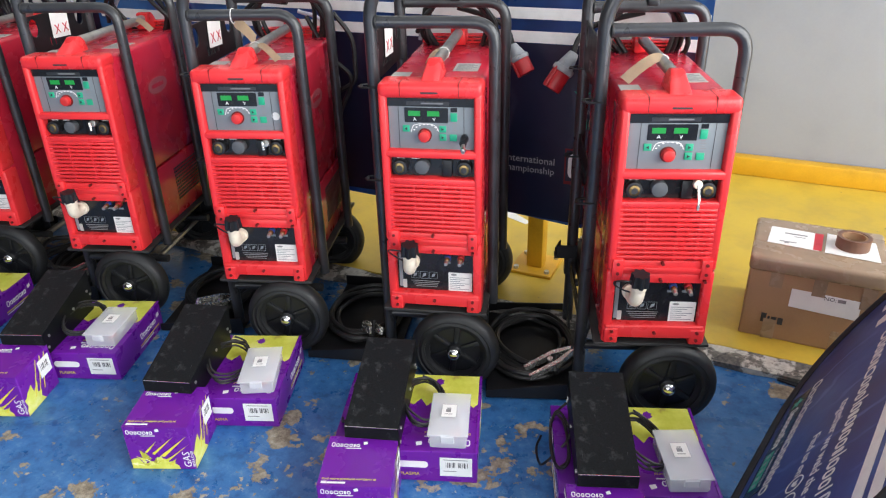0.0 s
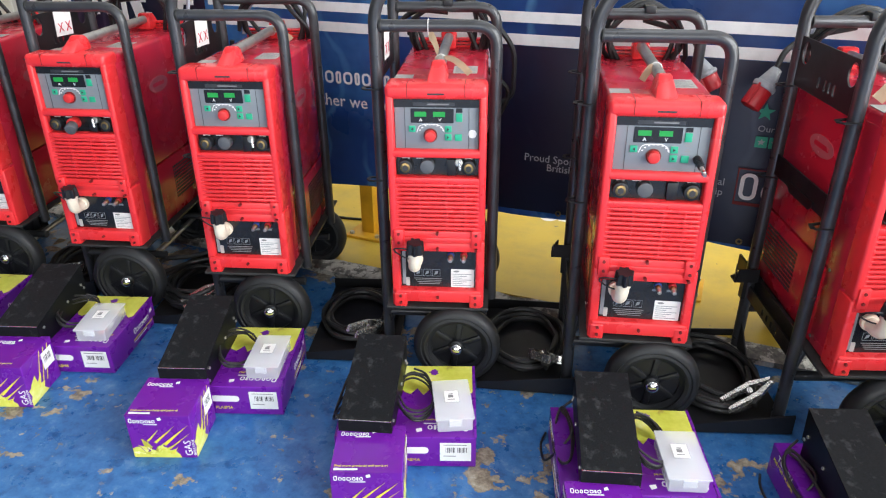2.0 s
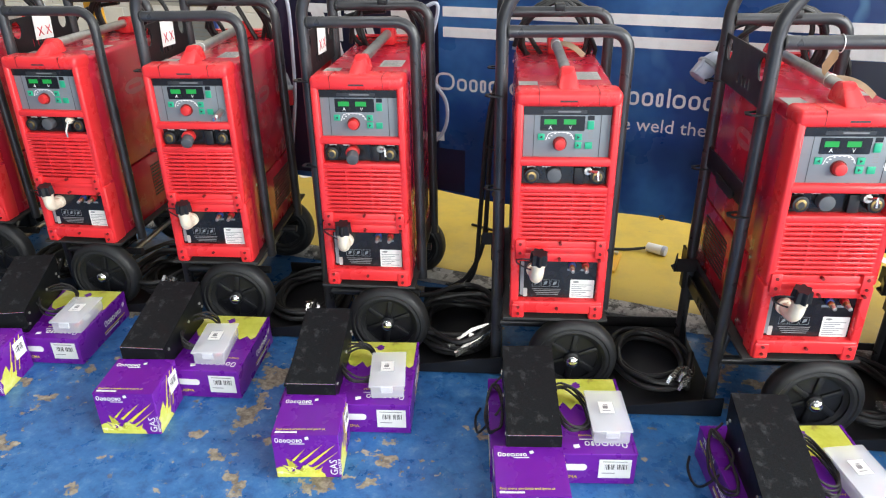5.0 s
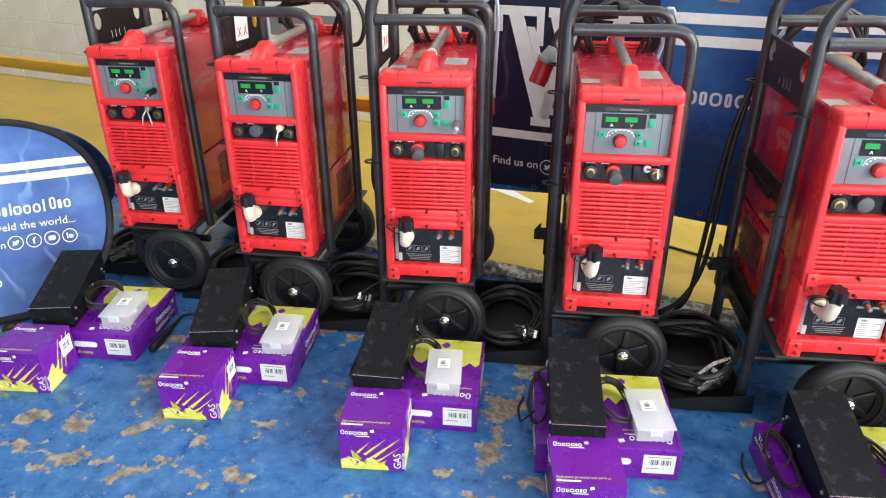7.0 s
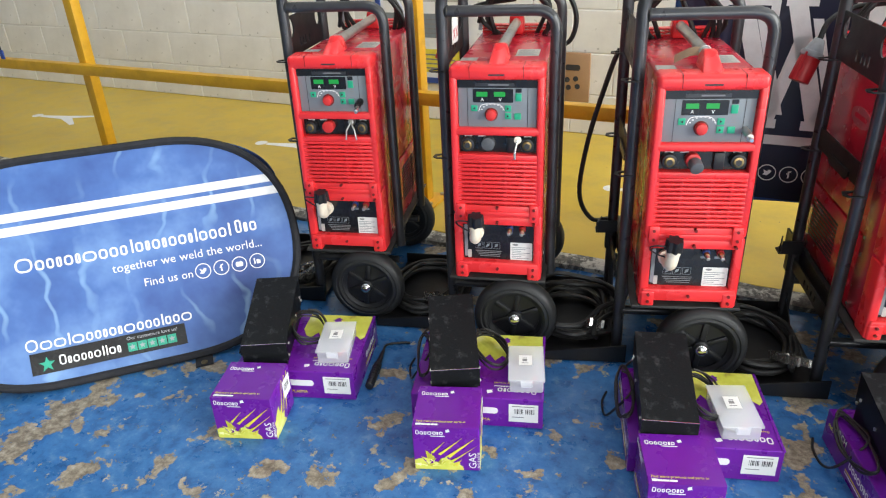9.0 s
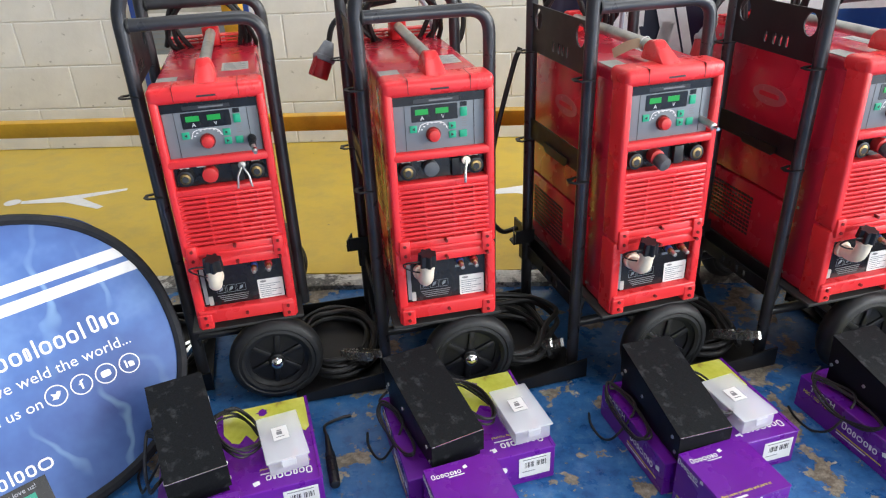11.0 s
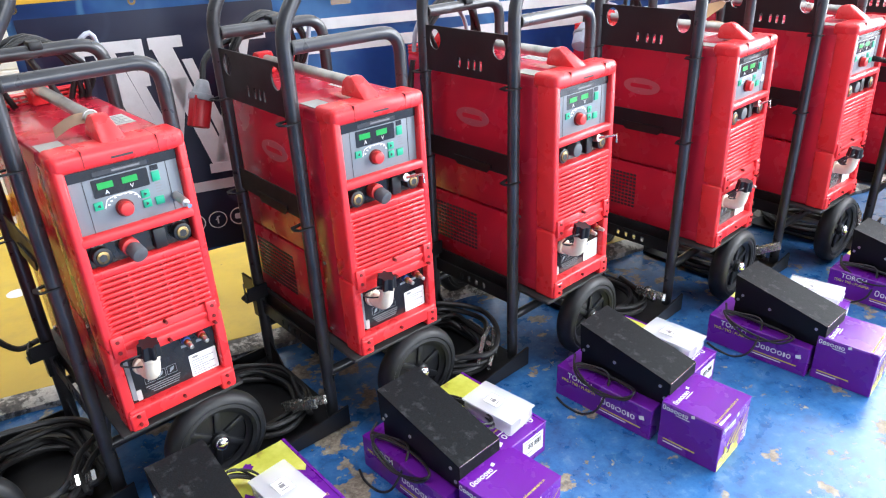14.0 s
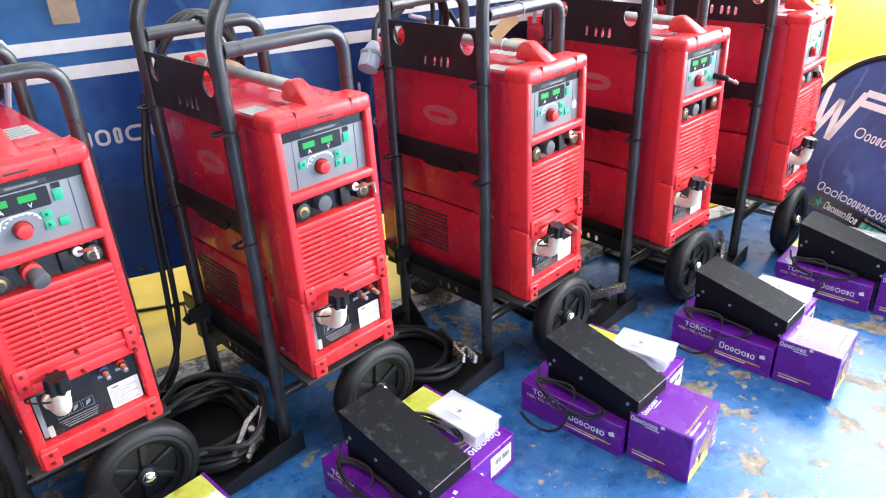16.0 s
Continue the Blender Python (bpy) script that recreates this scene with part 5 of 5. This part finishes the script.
        if n == 2 and a.z + Z0 > 0.9:
            ring = [Vector((a.x, 0.088 + 0.0175 * math.cos(i * math.tau / 12), 0.950 + up + 0.0185 * math.sin(i * math.tau / 12))) for i in range(13)]
        else:
            ring = [Vector((XC + 0.0150 * math.cos(i * math.tau / 12), a.y + 0.002 * math.sin(i), 0.859 + up + 0.0150 * math.sin(i * math.tau / 12))) for i in range(13)]
        part("string", tube(ring, 0.0012, 5), PAPER, t)


# tags tied to the handle or guard: from, to, half width
TAGS = {
    0: [((0.010, 0.215, 0.874), (-0.085, 0.130, 0.836), 0.013)],
    1: [((0.010, 0.200, 0.868), (-0.022, 0.165, 0.838), 0.008)],
    2: [((-0.012, 0.092, 0.936), (0.004, 0.180, 0.872), 0.0095), ((0.022, 0.150, 0.868), (0.088, 0.100, 0.836), 0.010)],
    3: [((0.018, 0.420, 0.868), (0.085, 0.385, 0.838), 0.010)],
    5: [((0.010, 0.120, 0.860), (-0.052, 0.150, 0.836), 0.014)],
}


assemble()


# ---- banners ----
def emblem(k, cx, cy, r, f, thick, root):
    """The plain mark inside each printed ring: a bird-like wedge, a stem with a bar, a rounded screen, two stems."""
    if k == 0:
        shapes = [[(cx - r, cy - r * 0.6), (cx + r * 0.1, cy - r * 0.8), (cx + r * 0.8, cy), (cx + r, cy + r * 0.6), (cx + r * 0.4, cy + r * 0.8), (cx, cy + r * 0.3), (cx - r * 0.9, cy + r * 0.7), (cx - r * 0.6, cy - r * 0.2)]]
    elif k == 1:
        shapes = [[(cx - r * 0.2, cy - r), (cx + r * 0.2, cy - r), (cx + r * 0.2, cy + r * 0.6), (cx + r * 0.6, cy + r * 0.65), (cx + r * 0.6, cy + r), (cx - r * 0.2, cy + r * 0.8)], [(cx - r * 0.5, cy), (cx - r * 0.21, cy), (cx - r * 0.21, cy + r * 0.3), (cx - r * 0.5, cy + r * 0.3)]]
    elif k == 2:
        shapes = [round_rect(cx - r, cx + r, cy - r * 0.7, cy + r * 0.7, r * 0.4, 3)]
    else:
        shapes = [[(cx - r * 0.9, cy - r * 0.8), (cx - r * 0.5, cy - r * 0.8), (cx - r * 0.5, cy + r * 0.9), (cx - r * 0.9, cy + r * 0.9)], [(cx - r * 0.2, cy - r * 0.8), (cx + r * 0.9, cy - r * 0.8), (cx + r * 0.9, cy + r * 0.1), (cx + r * 0.4, cy + r * 0.4), (cx - r * 0.2, cy + r * 0.4)]]
    for q in shapes:
        part("ring_mark", slab(q, 0, thick, f), WHITE, root)


def hanging_banner():
    root = thing("hanging_banner", W, "long blue and navy vinyl banner tied to yellow railing", "banner")
    u0, u1, z0, z1, v = -2.362, 0.548, 0.270, 1.020, KV + 0.227

    def sheet(a, b, lo, hi, step, bow, thick=0.0):
        bm = bmesh.new()
        nu, nz = max(2, int((b - a) / step)), max(1, int((hi - lo) / 0.06))
        g = []
        for i in range(nu + 1):
            u = a + (b - a) * i / nu
            row = []
            for j in range(nz + 1):
                z = lo + (hi - lo) * j / nz
                low = max(0.0, 1 - (z - z0) / 0.3)
                row.append(bm.verts.new((u, v - bow - 0.010 * low * math.sin(u * 7.3) - 0.006 * math.sin(u * 3.1 + z * 4), z - 0.010 * low * (1 - math.cos(u * 6.9)) * (1 if j == 0 and lo == z0 else 0))))
            g.append(row)
        for i in range(nu):
            for j in range(nz):
                bm.faces.new((g[i][j], g[i + 1][j], g[i + 1][j + 1], g[i][j + 1]))
        if thick:
            bmesh.ops.solidify(bm, geom=bm.faces[:], thickness=thick)
        return bm

    cloth = part("cloth", sheet(u0, u1, z0, z1, 0.04, 0, 0.0015), VINYL_BLUE, root)
    navy = VINYL_NAVY
    part("dark_print", sheet(-0.62, u1 - 0.002, z0 + 0.003, 0.818, 0.04, 0.0035), navy, root, "navy printed half")
    part("dark_print", sheet(u0 + 0.02, -1.70, 0.43, 0.985, 0.04, 0.0035), navy, root, "navy printed square")
    part("dark_print", sheet(u0 + 0.002, -1.60, z0 + 0.003, 0.432, 0.04, 0.0035), navy, root, "navy printed strip")
    for lo, hi, a, b in ((0.886, 0.918, -1.683, u1 - 0.003), (0.820, 0.853, -1.683, u1 - 0.003), (0.460, 0.491, -2.235, -1.68)):
        part("stripe", sheet(a, b, lo, hi, 0.04, 0.005), WHITE, root, "white printed stripe")
    f = facing(0, v - 0.017, 0)
    # the large zigzag mark, each stroke a slanting bar
    for a, b, w in (((-2.165, 0.910), (-2.050, 0.530), 0.026), ((-2.050, 0.530), (-1.985, 0.800), 0.020), ((-2.020, 0.910), (-1.910, 0.530), 0.026), ((-1.910, 0.530), (-1.800, 0.910), 0.026), ((-2.105, 0.850), (-2.020, 0.560), 0.014), ((-1.955, 0.850), (-1.885, 0.600), 0.014)):
        part("zigzag_stroke", slab([(a[0] - w, a[1]), (a[0] + w, a[1]), (b[0] + w, b[1]), (b[0] - w, b[1])], 0, 0.001, f), WHITE, root)
    for a, b, lo, hi in ((-2.235, -2.085, 0.884, 0.914), (-2.235, -2.205, 0.830, 0.884), (-2.085, -2.060, 0.790, 0.914), (-2.046, -1.960, 0.884, 0.914), (-1.865, -1.735, 0.884, 0.914), (-2.090, -2.020, 0.516, 0.545), (-1.950, -1.870, 0.516, 0.545)):
        part("zigzag_bar", slab([(a, lo), (b, lo), (b, hi), (a, hi)], 0, 0.0016, f), WHITE, root)
    # maker's words as plain shapes, the rest as lettering
    tagged(part("brand_mark", word_rings(-1.705, 0.646, 0.043, [0.070, 0.036, 0.030, 0.022, 0.036, 0.020, 0.056, 0.034, 0.034, 0.030], f), WHITE, root), kind="stuff")
    tagged(part("brand_mark", word_rings(-1.220, 0.648, 0.043, [0.012, 0.034, 0.022, 0.036, 0.020, 0.034, 0.034, 0.022, 0.010, 0.038, 0.034, 0.034, 0.010], f), WHITE, root), kind="stuff")
    part("lettering", letters_between("together we weld the world...", -1.335, -0.61, 0.586, f, 0.001), WHITE, root)
    part("lettering", letters_between("Find us on", -2.226, -2.056, 0.371, f, 0.001), WHITE, root)
    for k in range(4):
        cx, cz = -2.020 + 0.0635 * k, 0.368
        part("round_mark", slab(disc(cx, cz, 0.0275, 28), 0, 0.001, f, holes=[disc(cx, cz, 0.0243, 28)]), WHITE, root)
        emblem(k, cx, cz, 0.0125, f, 0.001, root)
    part("lettering", letters_between("Proud Sponsors of", -0.462, -0.198, 0.467, f, 0.001), SOFT_WHITE, root)
    part("lettering", letters_between("British Women", -0.386, -0.180, 0.438, f, 0.001), SOFT_WHITE, root)
    part("lettering", letters_between("International", -0.008, 0.151, 0.466, f, 0.001), SOFT_WHITE, root)
    part("lettering", letters_between("Championship", -0.024, 0.151, 0.434, f, 0.001), SOFT_WHITE, root)
    part("badge", slab([(0.183, 0.402), (0.345, 0.402), (0.345, 0.516), (0.183, 0.516)], 0, 0.001, f, holes=[[(0.187, 0.412), (0.341, 0.412), (0.341, 0.512), (0.187, 0.512)]]), RED_DEEP, root)
    tagged(part("badge_block", word_rings(0.194, 0.420, 0.060, [0.048, 0.062], f @ pose(0, 0, 0.001)), WHITE, root), kind="stuff")
    part("rating_star", slab(star(0.224, 0.684, 0.026), 0, 0.001, f), TEAL, root)
    tagged(part("rating_word", word_rings(0.262, 0.672, 0.024, [0.022, 0.010, 0.018, 0.014, 0.012, 0.016], f), WHITE, root), kind="stuff")
    part("lettering", letters("Our customers love us!", 0.026, f @ pose(0.212, 0.636, 0)), SOFT_WHITE, root)
    for k in range(4):
        sq = part("rating_square", slab([(0.212 + 0.036 * k, 0.582), (0.244 + 0.036 * k, 0.582), (0.244 + 0.036 * k, 0.614), (0.212 + 0.036 * k, 0.614)], 0, 0.001, f), TEAL, root)
        part("square_star", slab(star(0.228 + 0.036 * k, 0.598, 0.011), 0.001, 0.0014, f), SOFT_WHITE, sq)
    for u in (-2.063, -1.772, -1.484, -0.904, -0.338, 0.222, 0.500, -2.335):
        for z in (z1 - 0.010, z0 + 0.016):
            part("eyelet", slab(disc(u, z, 0.010, 14), 0, 0.002, f @ pose(0, 0, 0.004), holes=[disc(u, z, 0.005, 14)]), BRASS, root)
    part("brown_tape", slab([(-1.535, 0.955), (-1.475, 0.955), (-1.475, 1.015), (-1.535, 1.015)], 0, 0.001, f), TAPE, root)


hanging_banner()


def pop_up_banner(m, cloth, lean, navy_mark, label):
    """An oval spring-frame banner on its long edge, leaning back, with its strut behind."""
    root = thing("pop_up_banner", m, label, "banner")
    H = 0.662
    s = pose(0, 0, 0.012, 90 - lean)
    out = []
    for k in range(40):
        t = -math.pi / 2 + math.pi * k / 39
        c, d = math.cos(t), math.sin(t)
        out.append((-0.06 + 0.39 * abs(c) ** 0.8, H / 2 + H / 2 * (abs(d) ** 0.9) * (1 if d > 0 else -1)))
    out += [(-0.42 - x, y) for x, y in out[::-1]]
    part("cloth", slab(out, -0.002, 0.002, s), cloth, root)
    rim = [s @ Vector((x, y, 0)) for x, y in out]
    part("rim", tube(rim + rim[:2], 0.013, 8), DARK_CLOTH, root, "black sewn binding")
    back = pose(0, 0, 0.012, 90 + lean)
    out2 = [tuple(p) for p in out]
    part("back_panel", slab(out2, -0.002, 0.002, pose(0, 2 * H * math.sin(radians(lean)), 0) @ back), cloth, root)
    f = s @ pose(0, 0, 0.0028)
    for y in (0.487, 0.447):
        pts = [(-0.52, y), (0.285 if y > 0.46 else 0.302, y), (0.278 if y > 0.46 else 0.297, y + 0.026), (-0.52, y + 0.026)]
        part("stripe", slab(pts, 0, 0.0008, f), WHITE, root, "white printed stripe")
    tagged(part("brand_mark", word_rings(-0.466, 0.336, 0.030, [0.046, 0.024, 0.020, 0.015, 0.024, 0.014, 0.038, 0.024, 0.023, 0.020], f), WHITE, root), kind="stuff")
    tagged(part("brand_mark", word_rings(-0.155, 0.338, 0.030, [0.008, 0.022, 0.013, 0.023, 0.013, 0.022, 0.023, 0.013, 0.007, 0.024, 0.022, 0.023, 0.007], f), WHITE, root), kind="stuff")
    tagged(part("brand_mark", word_rings(0.152, 0.342, 0.030, [0.019, 0.012, 0.021], f), WHITE, root), kind="stuff")
    part("lettering", letters_between("together we weld the world...", -0.215, 0.221, 0.300, f), WHITE, root)
    part("lettering", letters_between("Find us on", -0.134, 0.004, 0.243, f), WHITE, root)
    for k in range(4):
        cx = 0.035 + 0.0543 * k
        part("round_mark", slab(disc(cx, 0.246, 0.0235, 28), 0, 0.0008, f, holes=[disc(cx, 0.246, 0.0208, 28)]), WHITE, root)
        emblem(k, cx, 0.246, 0.0108, f, 0.0008, root)
    tagged(part("address_bar", word_rings(-0.476, 0.108, 0.025, [0.032, 0.032, 0.032, 0.006, 0.032, 0.019, 0.017, 0.012, 0.019, 0.012, 0.030, 0.019, 0.018, 0.017, 0.006, 0.017, 0.019, 0.030], f), WHITE, root), kind="stuff")
    plate = part("rating_panel", slab([(-0.470, 0.040), (-0.047, 0.040), (-0.047, 0.102), (-0.470, 0.102)], 0, 0.0008, f), GLOSS_BLACK, root)
    g = f @ pose(0, 0, 0.0008)
    part("rating_star", slab(star(-0.428, 0.066, 0.022), 0, 0.0006, g), TEAL, plate)
    tagged(part("rating_word", word_rings(-0.396, 0.056, 0.021, [0.018, 0.010, 0.017, 0.014, 0.012, 0.018, 0.005, 0.005, 0.018, 0.010], g), WHITE, plate), kind="stuff")
    part("lettering", letters_between("Our customers love us!", -0.212, -0.070, 0.090, g), SOFT_WHITE, plate)
    for k in range(5):
        sq = part("rating_square", slab([(-0.212 + 0.0278 * k, 0.051), (-0.187 + 0.0278 * k, 0.051), (-0.187 + 0.0278 * k, 0.077), (-0.212 + 0.0278 * k, 0.077)], 0, 0.0006, g), TEAL, plate)
        part("square_star", slab(star(-0.1995 + 0.0278 * k, 0.064, 0.0095), 0.0006, 0.0009, g), SOFT_WHITE, sq)
    if navy_mark:
        zz = navy_mark
        for a, b in zip(zz, zz[1:]):
            part("zigzag_stroke", slab([(a[0] - 0.016, a[1]), (a[0] + 0.016, a[1]), (b[0] + 0.016, b[1]), (b[0] - 0.016, b[1])], 0, 0.0008, f), WHITE, root)
    for x in (-0.01, -0.62):
        tab = box(x - 0.025, x + 0.025, -0.055, 0.0, 0.002, 0.006)
        part("peg_tab", tab, DARK_CLOTH, root)
        part("peg_eyelet", cyl((x, -0.04, 0.006), (x, -0.04, 0.008), 0.010, seg=14), BRASS, root)
    return root


pop_up_banner(pose(-3.482, -0.306, 0, 0, 0, 41.9), POP_BLUE, 31, None, "oval blue pop-up banner with white print, leaning back")
pop_up_banner(pose(0.766, -0.246, 0, 0, 0, -107.6), POP_NAVY, 27.2, [(-0.70, 0.50), (-0.655, 0.29), (-0.61, 0.45), (-0.57, 0.29), (-0.52, 0.50)], "oval dark blue pop-up banner with white print, leaning back")


# ---- things on the walkway ----
def build_parcel():
    m = pose(0.787, 0.513, WALK, 0, 0, -4.4)
    root = thing("parcel", m, "brown cardboard parcel taped over, with papers on its lid", "parcel")
    w, d, h = 0.335, 0.275, 0.262
    body = part("carton", box(0, w, 0, d, 0, h - 0.03, 0.003, 1), CARD, root)
    part("wrapped_lid", box(-0.006, w + 0.006, -0.006, d + 0.006, h - 0.048, h, 0.012, 3), TAPE, root, "lid wrapped in shiny brown tape")
    f = facing(0, -0.0006, 0)
    lab = part("paper_label", slab([(0.115, 0.118), (0.290, 0.112), (0.290, 0.172), (0.115, 0.176)], 0, 0.001, f), PAPER, body, "white paper strip")
    part("lettering", letters("NO:", 0.017, f @ pose(0.198, 0.163, 0.001)), INK, lab)
    part("number_bar", slab([(0.232, 0.158), (0.252, 0.158), (0.252, 0.168), (0.232, 0.168)], 0.001, 0.0015, f), GREY_INK, lab)
    for x, y in ((0.055, 0.19), (0.165, 0.185), (0.285, 0.17), (0.060, 0.02), (0.235, 0.02)):
        part("tape_strip", slab([(x, y - 0.02), (x + 0.034, y - 0.02), (x + 0.034, y + 0.045), (x, y + 0.045)], 0, 0.0016, f), TAPE, body)
    tagged(part("print_bar", word_bars(0.052, 0.052, 0.022, [0.014, 0.006, 0.014, 0.014], f), INK, body), kind="stuff")
    t = pose(0, 0, h + 0.0006)
    sheet = part("paper_sheet", slab([(0.030, 0.095), (0.165, 0.085), (0.172, 0.205), (0.038, 0.212)], 0, 0.001, t), PAPER, root, "printed dispatch note")
    part("red_strip", slab([(0.150, 0.088), (0.172, 0.087), (0.178, 0.203), (0.156, 0.205)], 0.001, 0.0016, t), ORANGE_TAPE, sheet)
    for x, y, ww, hh in ((0.075, 0.170, 0.060, 0.008), (0.100, 0.155, 0.030, 0.004), (0.062, 0.112, 0.045, 0.006), (0.075, 0.104, 0.012, 0.008)):
        part("print_bar", slab([(x, y), (x + ww, y), (x + ww, y + hh), (x, y + hh)], 0.001, 0.0014, t), GREY_INK, sheet)
    part("paper_sheet", slab([(0.180, 0.080), (0.318, 0.070), (0.312, 0.195), (0.188, 0.215)], 0.0012, 0.002, t), PAPER, root)
    tr = thing("tape_roll", m @ pose(0.250, 0.145, h + 0.003), "roll of brown parcel tape lying on the parcel", "tape roll")
    ring = slab(disc(0, 0, 0.044, 36), 0, 0.034, holes=[disc(0, 0, 0.034, 36)])
    part("tape", ring, TAPE_ROLL, tr)
    part("core", slab(disc(0, 0, 0.0338, 36), 0.001, 0.032, holes=[disc(0, 0, 0.029, 36)]), CARD, tr)


build_parcel()


def build_socket_board():
    root = thing("socket_board", W @ pose(-3.04, WV + 0.004, 0.205), "brown wooden board with dark round sockets on the block wall", "socket board")
    board = part("board", box(-0.10, 0.10, -0.018, 0.0, 0.0, 0.255, 0.003), CARD, root)
    f = facing(0, -0.0182, 0)
    part("slot", slab(round_rect(-0.030, 0.050, 0.165, 0.195, 0.013, 4), 0, 0.002, f), INK, board, "dark rounded slot")
    for x, y in ((-0.018, 0.115), (0.028, 0.122), (-0.010, 0.075), (0.038, 0.082)):
        part("socket_hole", slab(disc(x, y, 0.014, 16), 0, 0.002, f), INK, board, "dark round socket")
    part("nail", cyl((-0.085, -0.020, 0.24), (-0.085, -0.016, 0.24), 0.004, seg=8), STEEL, board)


build_socket_board()


def build_notices():
    for u, z, w, h in ((-4.20, 0.25, 0.57, 0.68),):
        root = thing("notice_board", W @ pose(u, WV - 0.002, z), "blue framed notice board with papers on the block wall", "notice board")
        f = facing(0, 0, 0)
        part("frame", slab([(0, 0), (w, 0), (w, h), (0, h)], 0, 0.014, f, holes=[[(0.03, 0.03), (w - 0.03, 0.03), (w - 0.03, h - 0.03), (0.03, h - 0.03)]]), BLUE_FRAME, root)
        part("backing", slab([(0.03, 0.03), (w - 0.03, 0.03), (w - 0.03, h - 0.03), (0.03, h - 0.03)], 0, 0.006, f), PAPER, root)
        for k in range(3):
            y = 0.06 + k * (h - 0.1) / 3
            part("notice", slab([(0.05, y), (w - 0.05, y), (w - 0.05, y + 0.13), (0.05, y + 0.13)], 0.006, 0.007, f), (YELLOW_INK, GREY, SILVER_LABEL)[k], root)
            for j in range(4):
                part("print_bar", slab([(0.07, y + 0.02 + 0.025 * j), (w - 0.08, y + 0.02 + 0.025 * j), (w - 0.08, y + 0.028 + 0.025 * j), (0.07, y + 0.028 + 0.025 * j)], 0.007, 0.0074, f), GREY_INK, root)


build_notices()


def floor_signs():
    """White walking figure and arrows painted on the walkway."""
    for u, v, s in ((-4.36, 1.15, 1.0), (-6.22, 1.13, 1.0), (-2.40, 1.14, 1.0), (-0.26, 1.14, 1.0)):
        root = thing("floor_sign", W @ pose(u, v, WALK), "white walking sign painted on the yellow walkway, worn", "floor marking", kind="structure")
        t = pose(0, 0, 0.0006)
        part("paint", slab([(-0.20, 0.0), (-0.02, 0.045), (0.22, 0.125), (0.225, 0.10), (0.06, 0.02), (0.20, -0.075), (0.185, -0.10), (0.0, -0.02), (-0.19, -0.03)], 0, 0.0006, t), WHITE, root)
        part("paint", slab(disc(-0.235, -0.012, 0.035, 16), 0, 0.0006, t), WHITE, root)


floor_signs()


def cable_connectors():
    """Ribbed connectors at the loose ends of the pedal leads, lying on the floor."""
    for a, b, tail in (((-2.935, -0.290), (-2.973, -0.127), (-2.920, -0.05)), ((-0.505, -0.235), (-0.615, -0.226), (-0.42, -0.19))):
        a, b = Vector((*a, 0.0125)), Vector((*b, 0.0125))
        root = thing("cable_connector", Matrix(), "black ribbed cable connector lying on the blue floor", "cable connector", "loose cable connectors")
        body = part("sleeve", cyl(a, a.lerp(b, 0.62), 0.0115, 0.0115, 16, bevel=0.002), BLACK, root)
        for k in range(7):
            p0 = a.lerp(b, 0.08 + 0.07 * k)
            part("rib", cyl(p0, p0 + (b - a).normalized() * 0.004, 0.0124, seg=16), BLACK, body)
        part("strain_relief", cyl(a.lerp(b, 0.62), b, 0.009, 0.0045, 12), BLACK, root)
        part("lead", tube(curve_through([b.lerp(a, 0.05), b + (b - a) * 0.25 + Vector((0, 0, -0.006)), ((b.x + tail[0]) / 2, (b.y + tail[1]) / 2 + 0.03, 0.005), (*tail, 0.005)], 6), 0.0036, 7), CABLE, root)


cable_connectors()


def walkway_lead():
    root = thing("extension_lead", pose(-0.905, 0.930, WALK), "thin black lead with a white socket lying on the walkway", "cable")
    part("lead", tube(curve_through([(-0.70, 0.03, 0.005), (-0.40, -0.05, 0.005), (-0.19, -0.035, 0.005), (-0.08, -0.022, 0.006), (0.0, 0.0, 0.014)], 6), 0.0055, 8), CABLE, root)
    part("socket", cyl((0.0, 0.0, 0.019), (0.062, -0.022, 0.019), 0.017, 0.019, 16, bevel=0.003), PAPER, root, "white plastic socket")
    part("socket_collar", cyl((0.056, -0.020, 0.0195), (0.070, -0.025, 0.0195), 0.0195, seg=16, bevel=0.002), GREY_HOSE, root)


def rail_cord():
    root = thing("key_cord", W @ pose(-5.86, KV + 0.244, 0.535), "black cord with a blue tag hung over the yellow rail", "cord")
    part("cord", tube(curve_through([(0.012, 0.0, 0.485), (0.008, 0.0, 0.30), (0.0, 0.0, 0.12), (0.004, 0.0, 0.035)], 5), 0.003, 7), CABLE, root)
    part("tag", box(-0.014, 0.016, -0.004, 0.004, -0.008, 0.040, 0.003), BLUE_FRAME, root, "blue plastic tag")


walkway_lead()
rail_cord()


# ---- the blocks of the far wall ----
def wall_blocks():
    wall = bpy.data.objects["wall_north"]
    bw, bh, j = 0.44, 0.215, 0.005
    me = {}
    for half in (0, 1):
        bm = box(0, (bw if not half else bw / 2) - j, -0.006, 0.02, 0, bh - j, 0.003, 1)
        me[half] = part("block", bm, BLOCK)
    n = 0
    for r in range(8):
        z = WALK + 0.002 + r * bh
        u = -9.2 + (bw / 2 if r % 2 else 0)
        while u < 0.30 - bw:
            ob = new("block", me[0].data)
            ob.parent = wall
            ob.location = (u, WV + 0.012, z)
            u += bw
    for ob in me.values():
        bpy.data.objects.remove(ob)


wall_blocks()
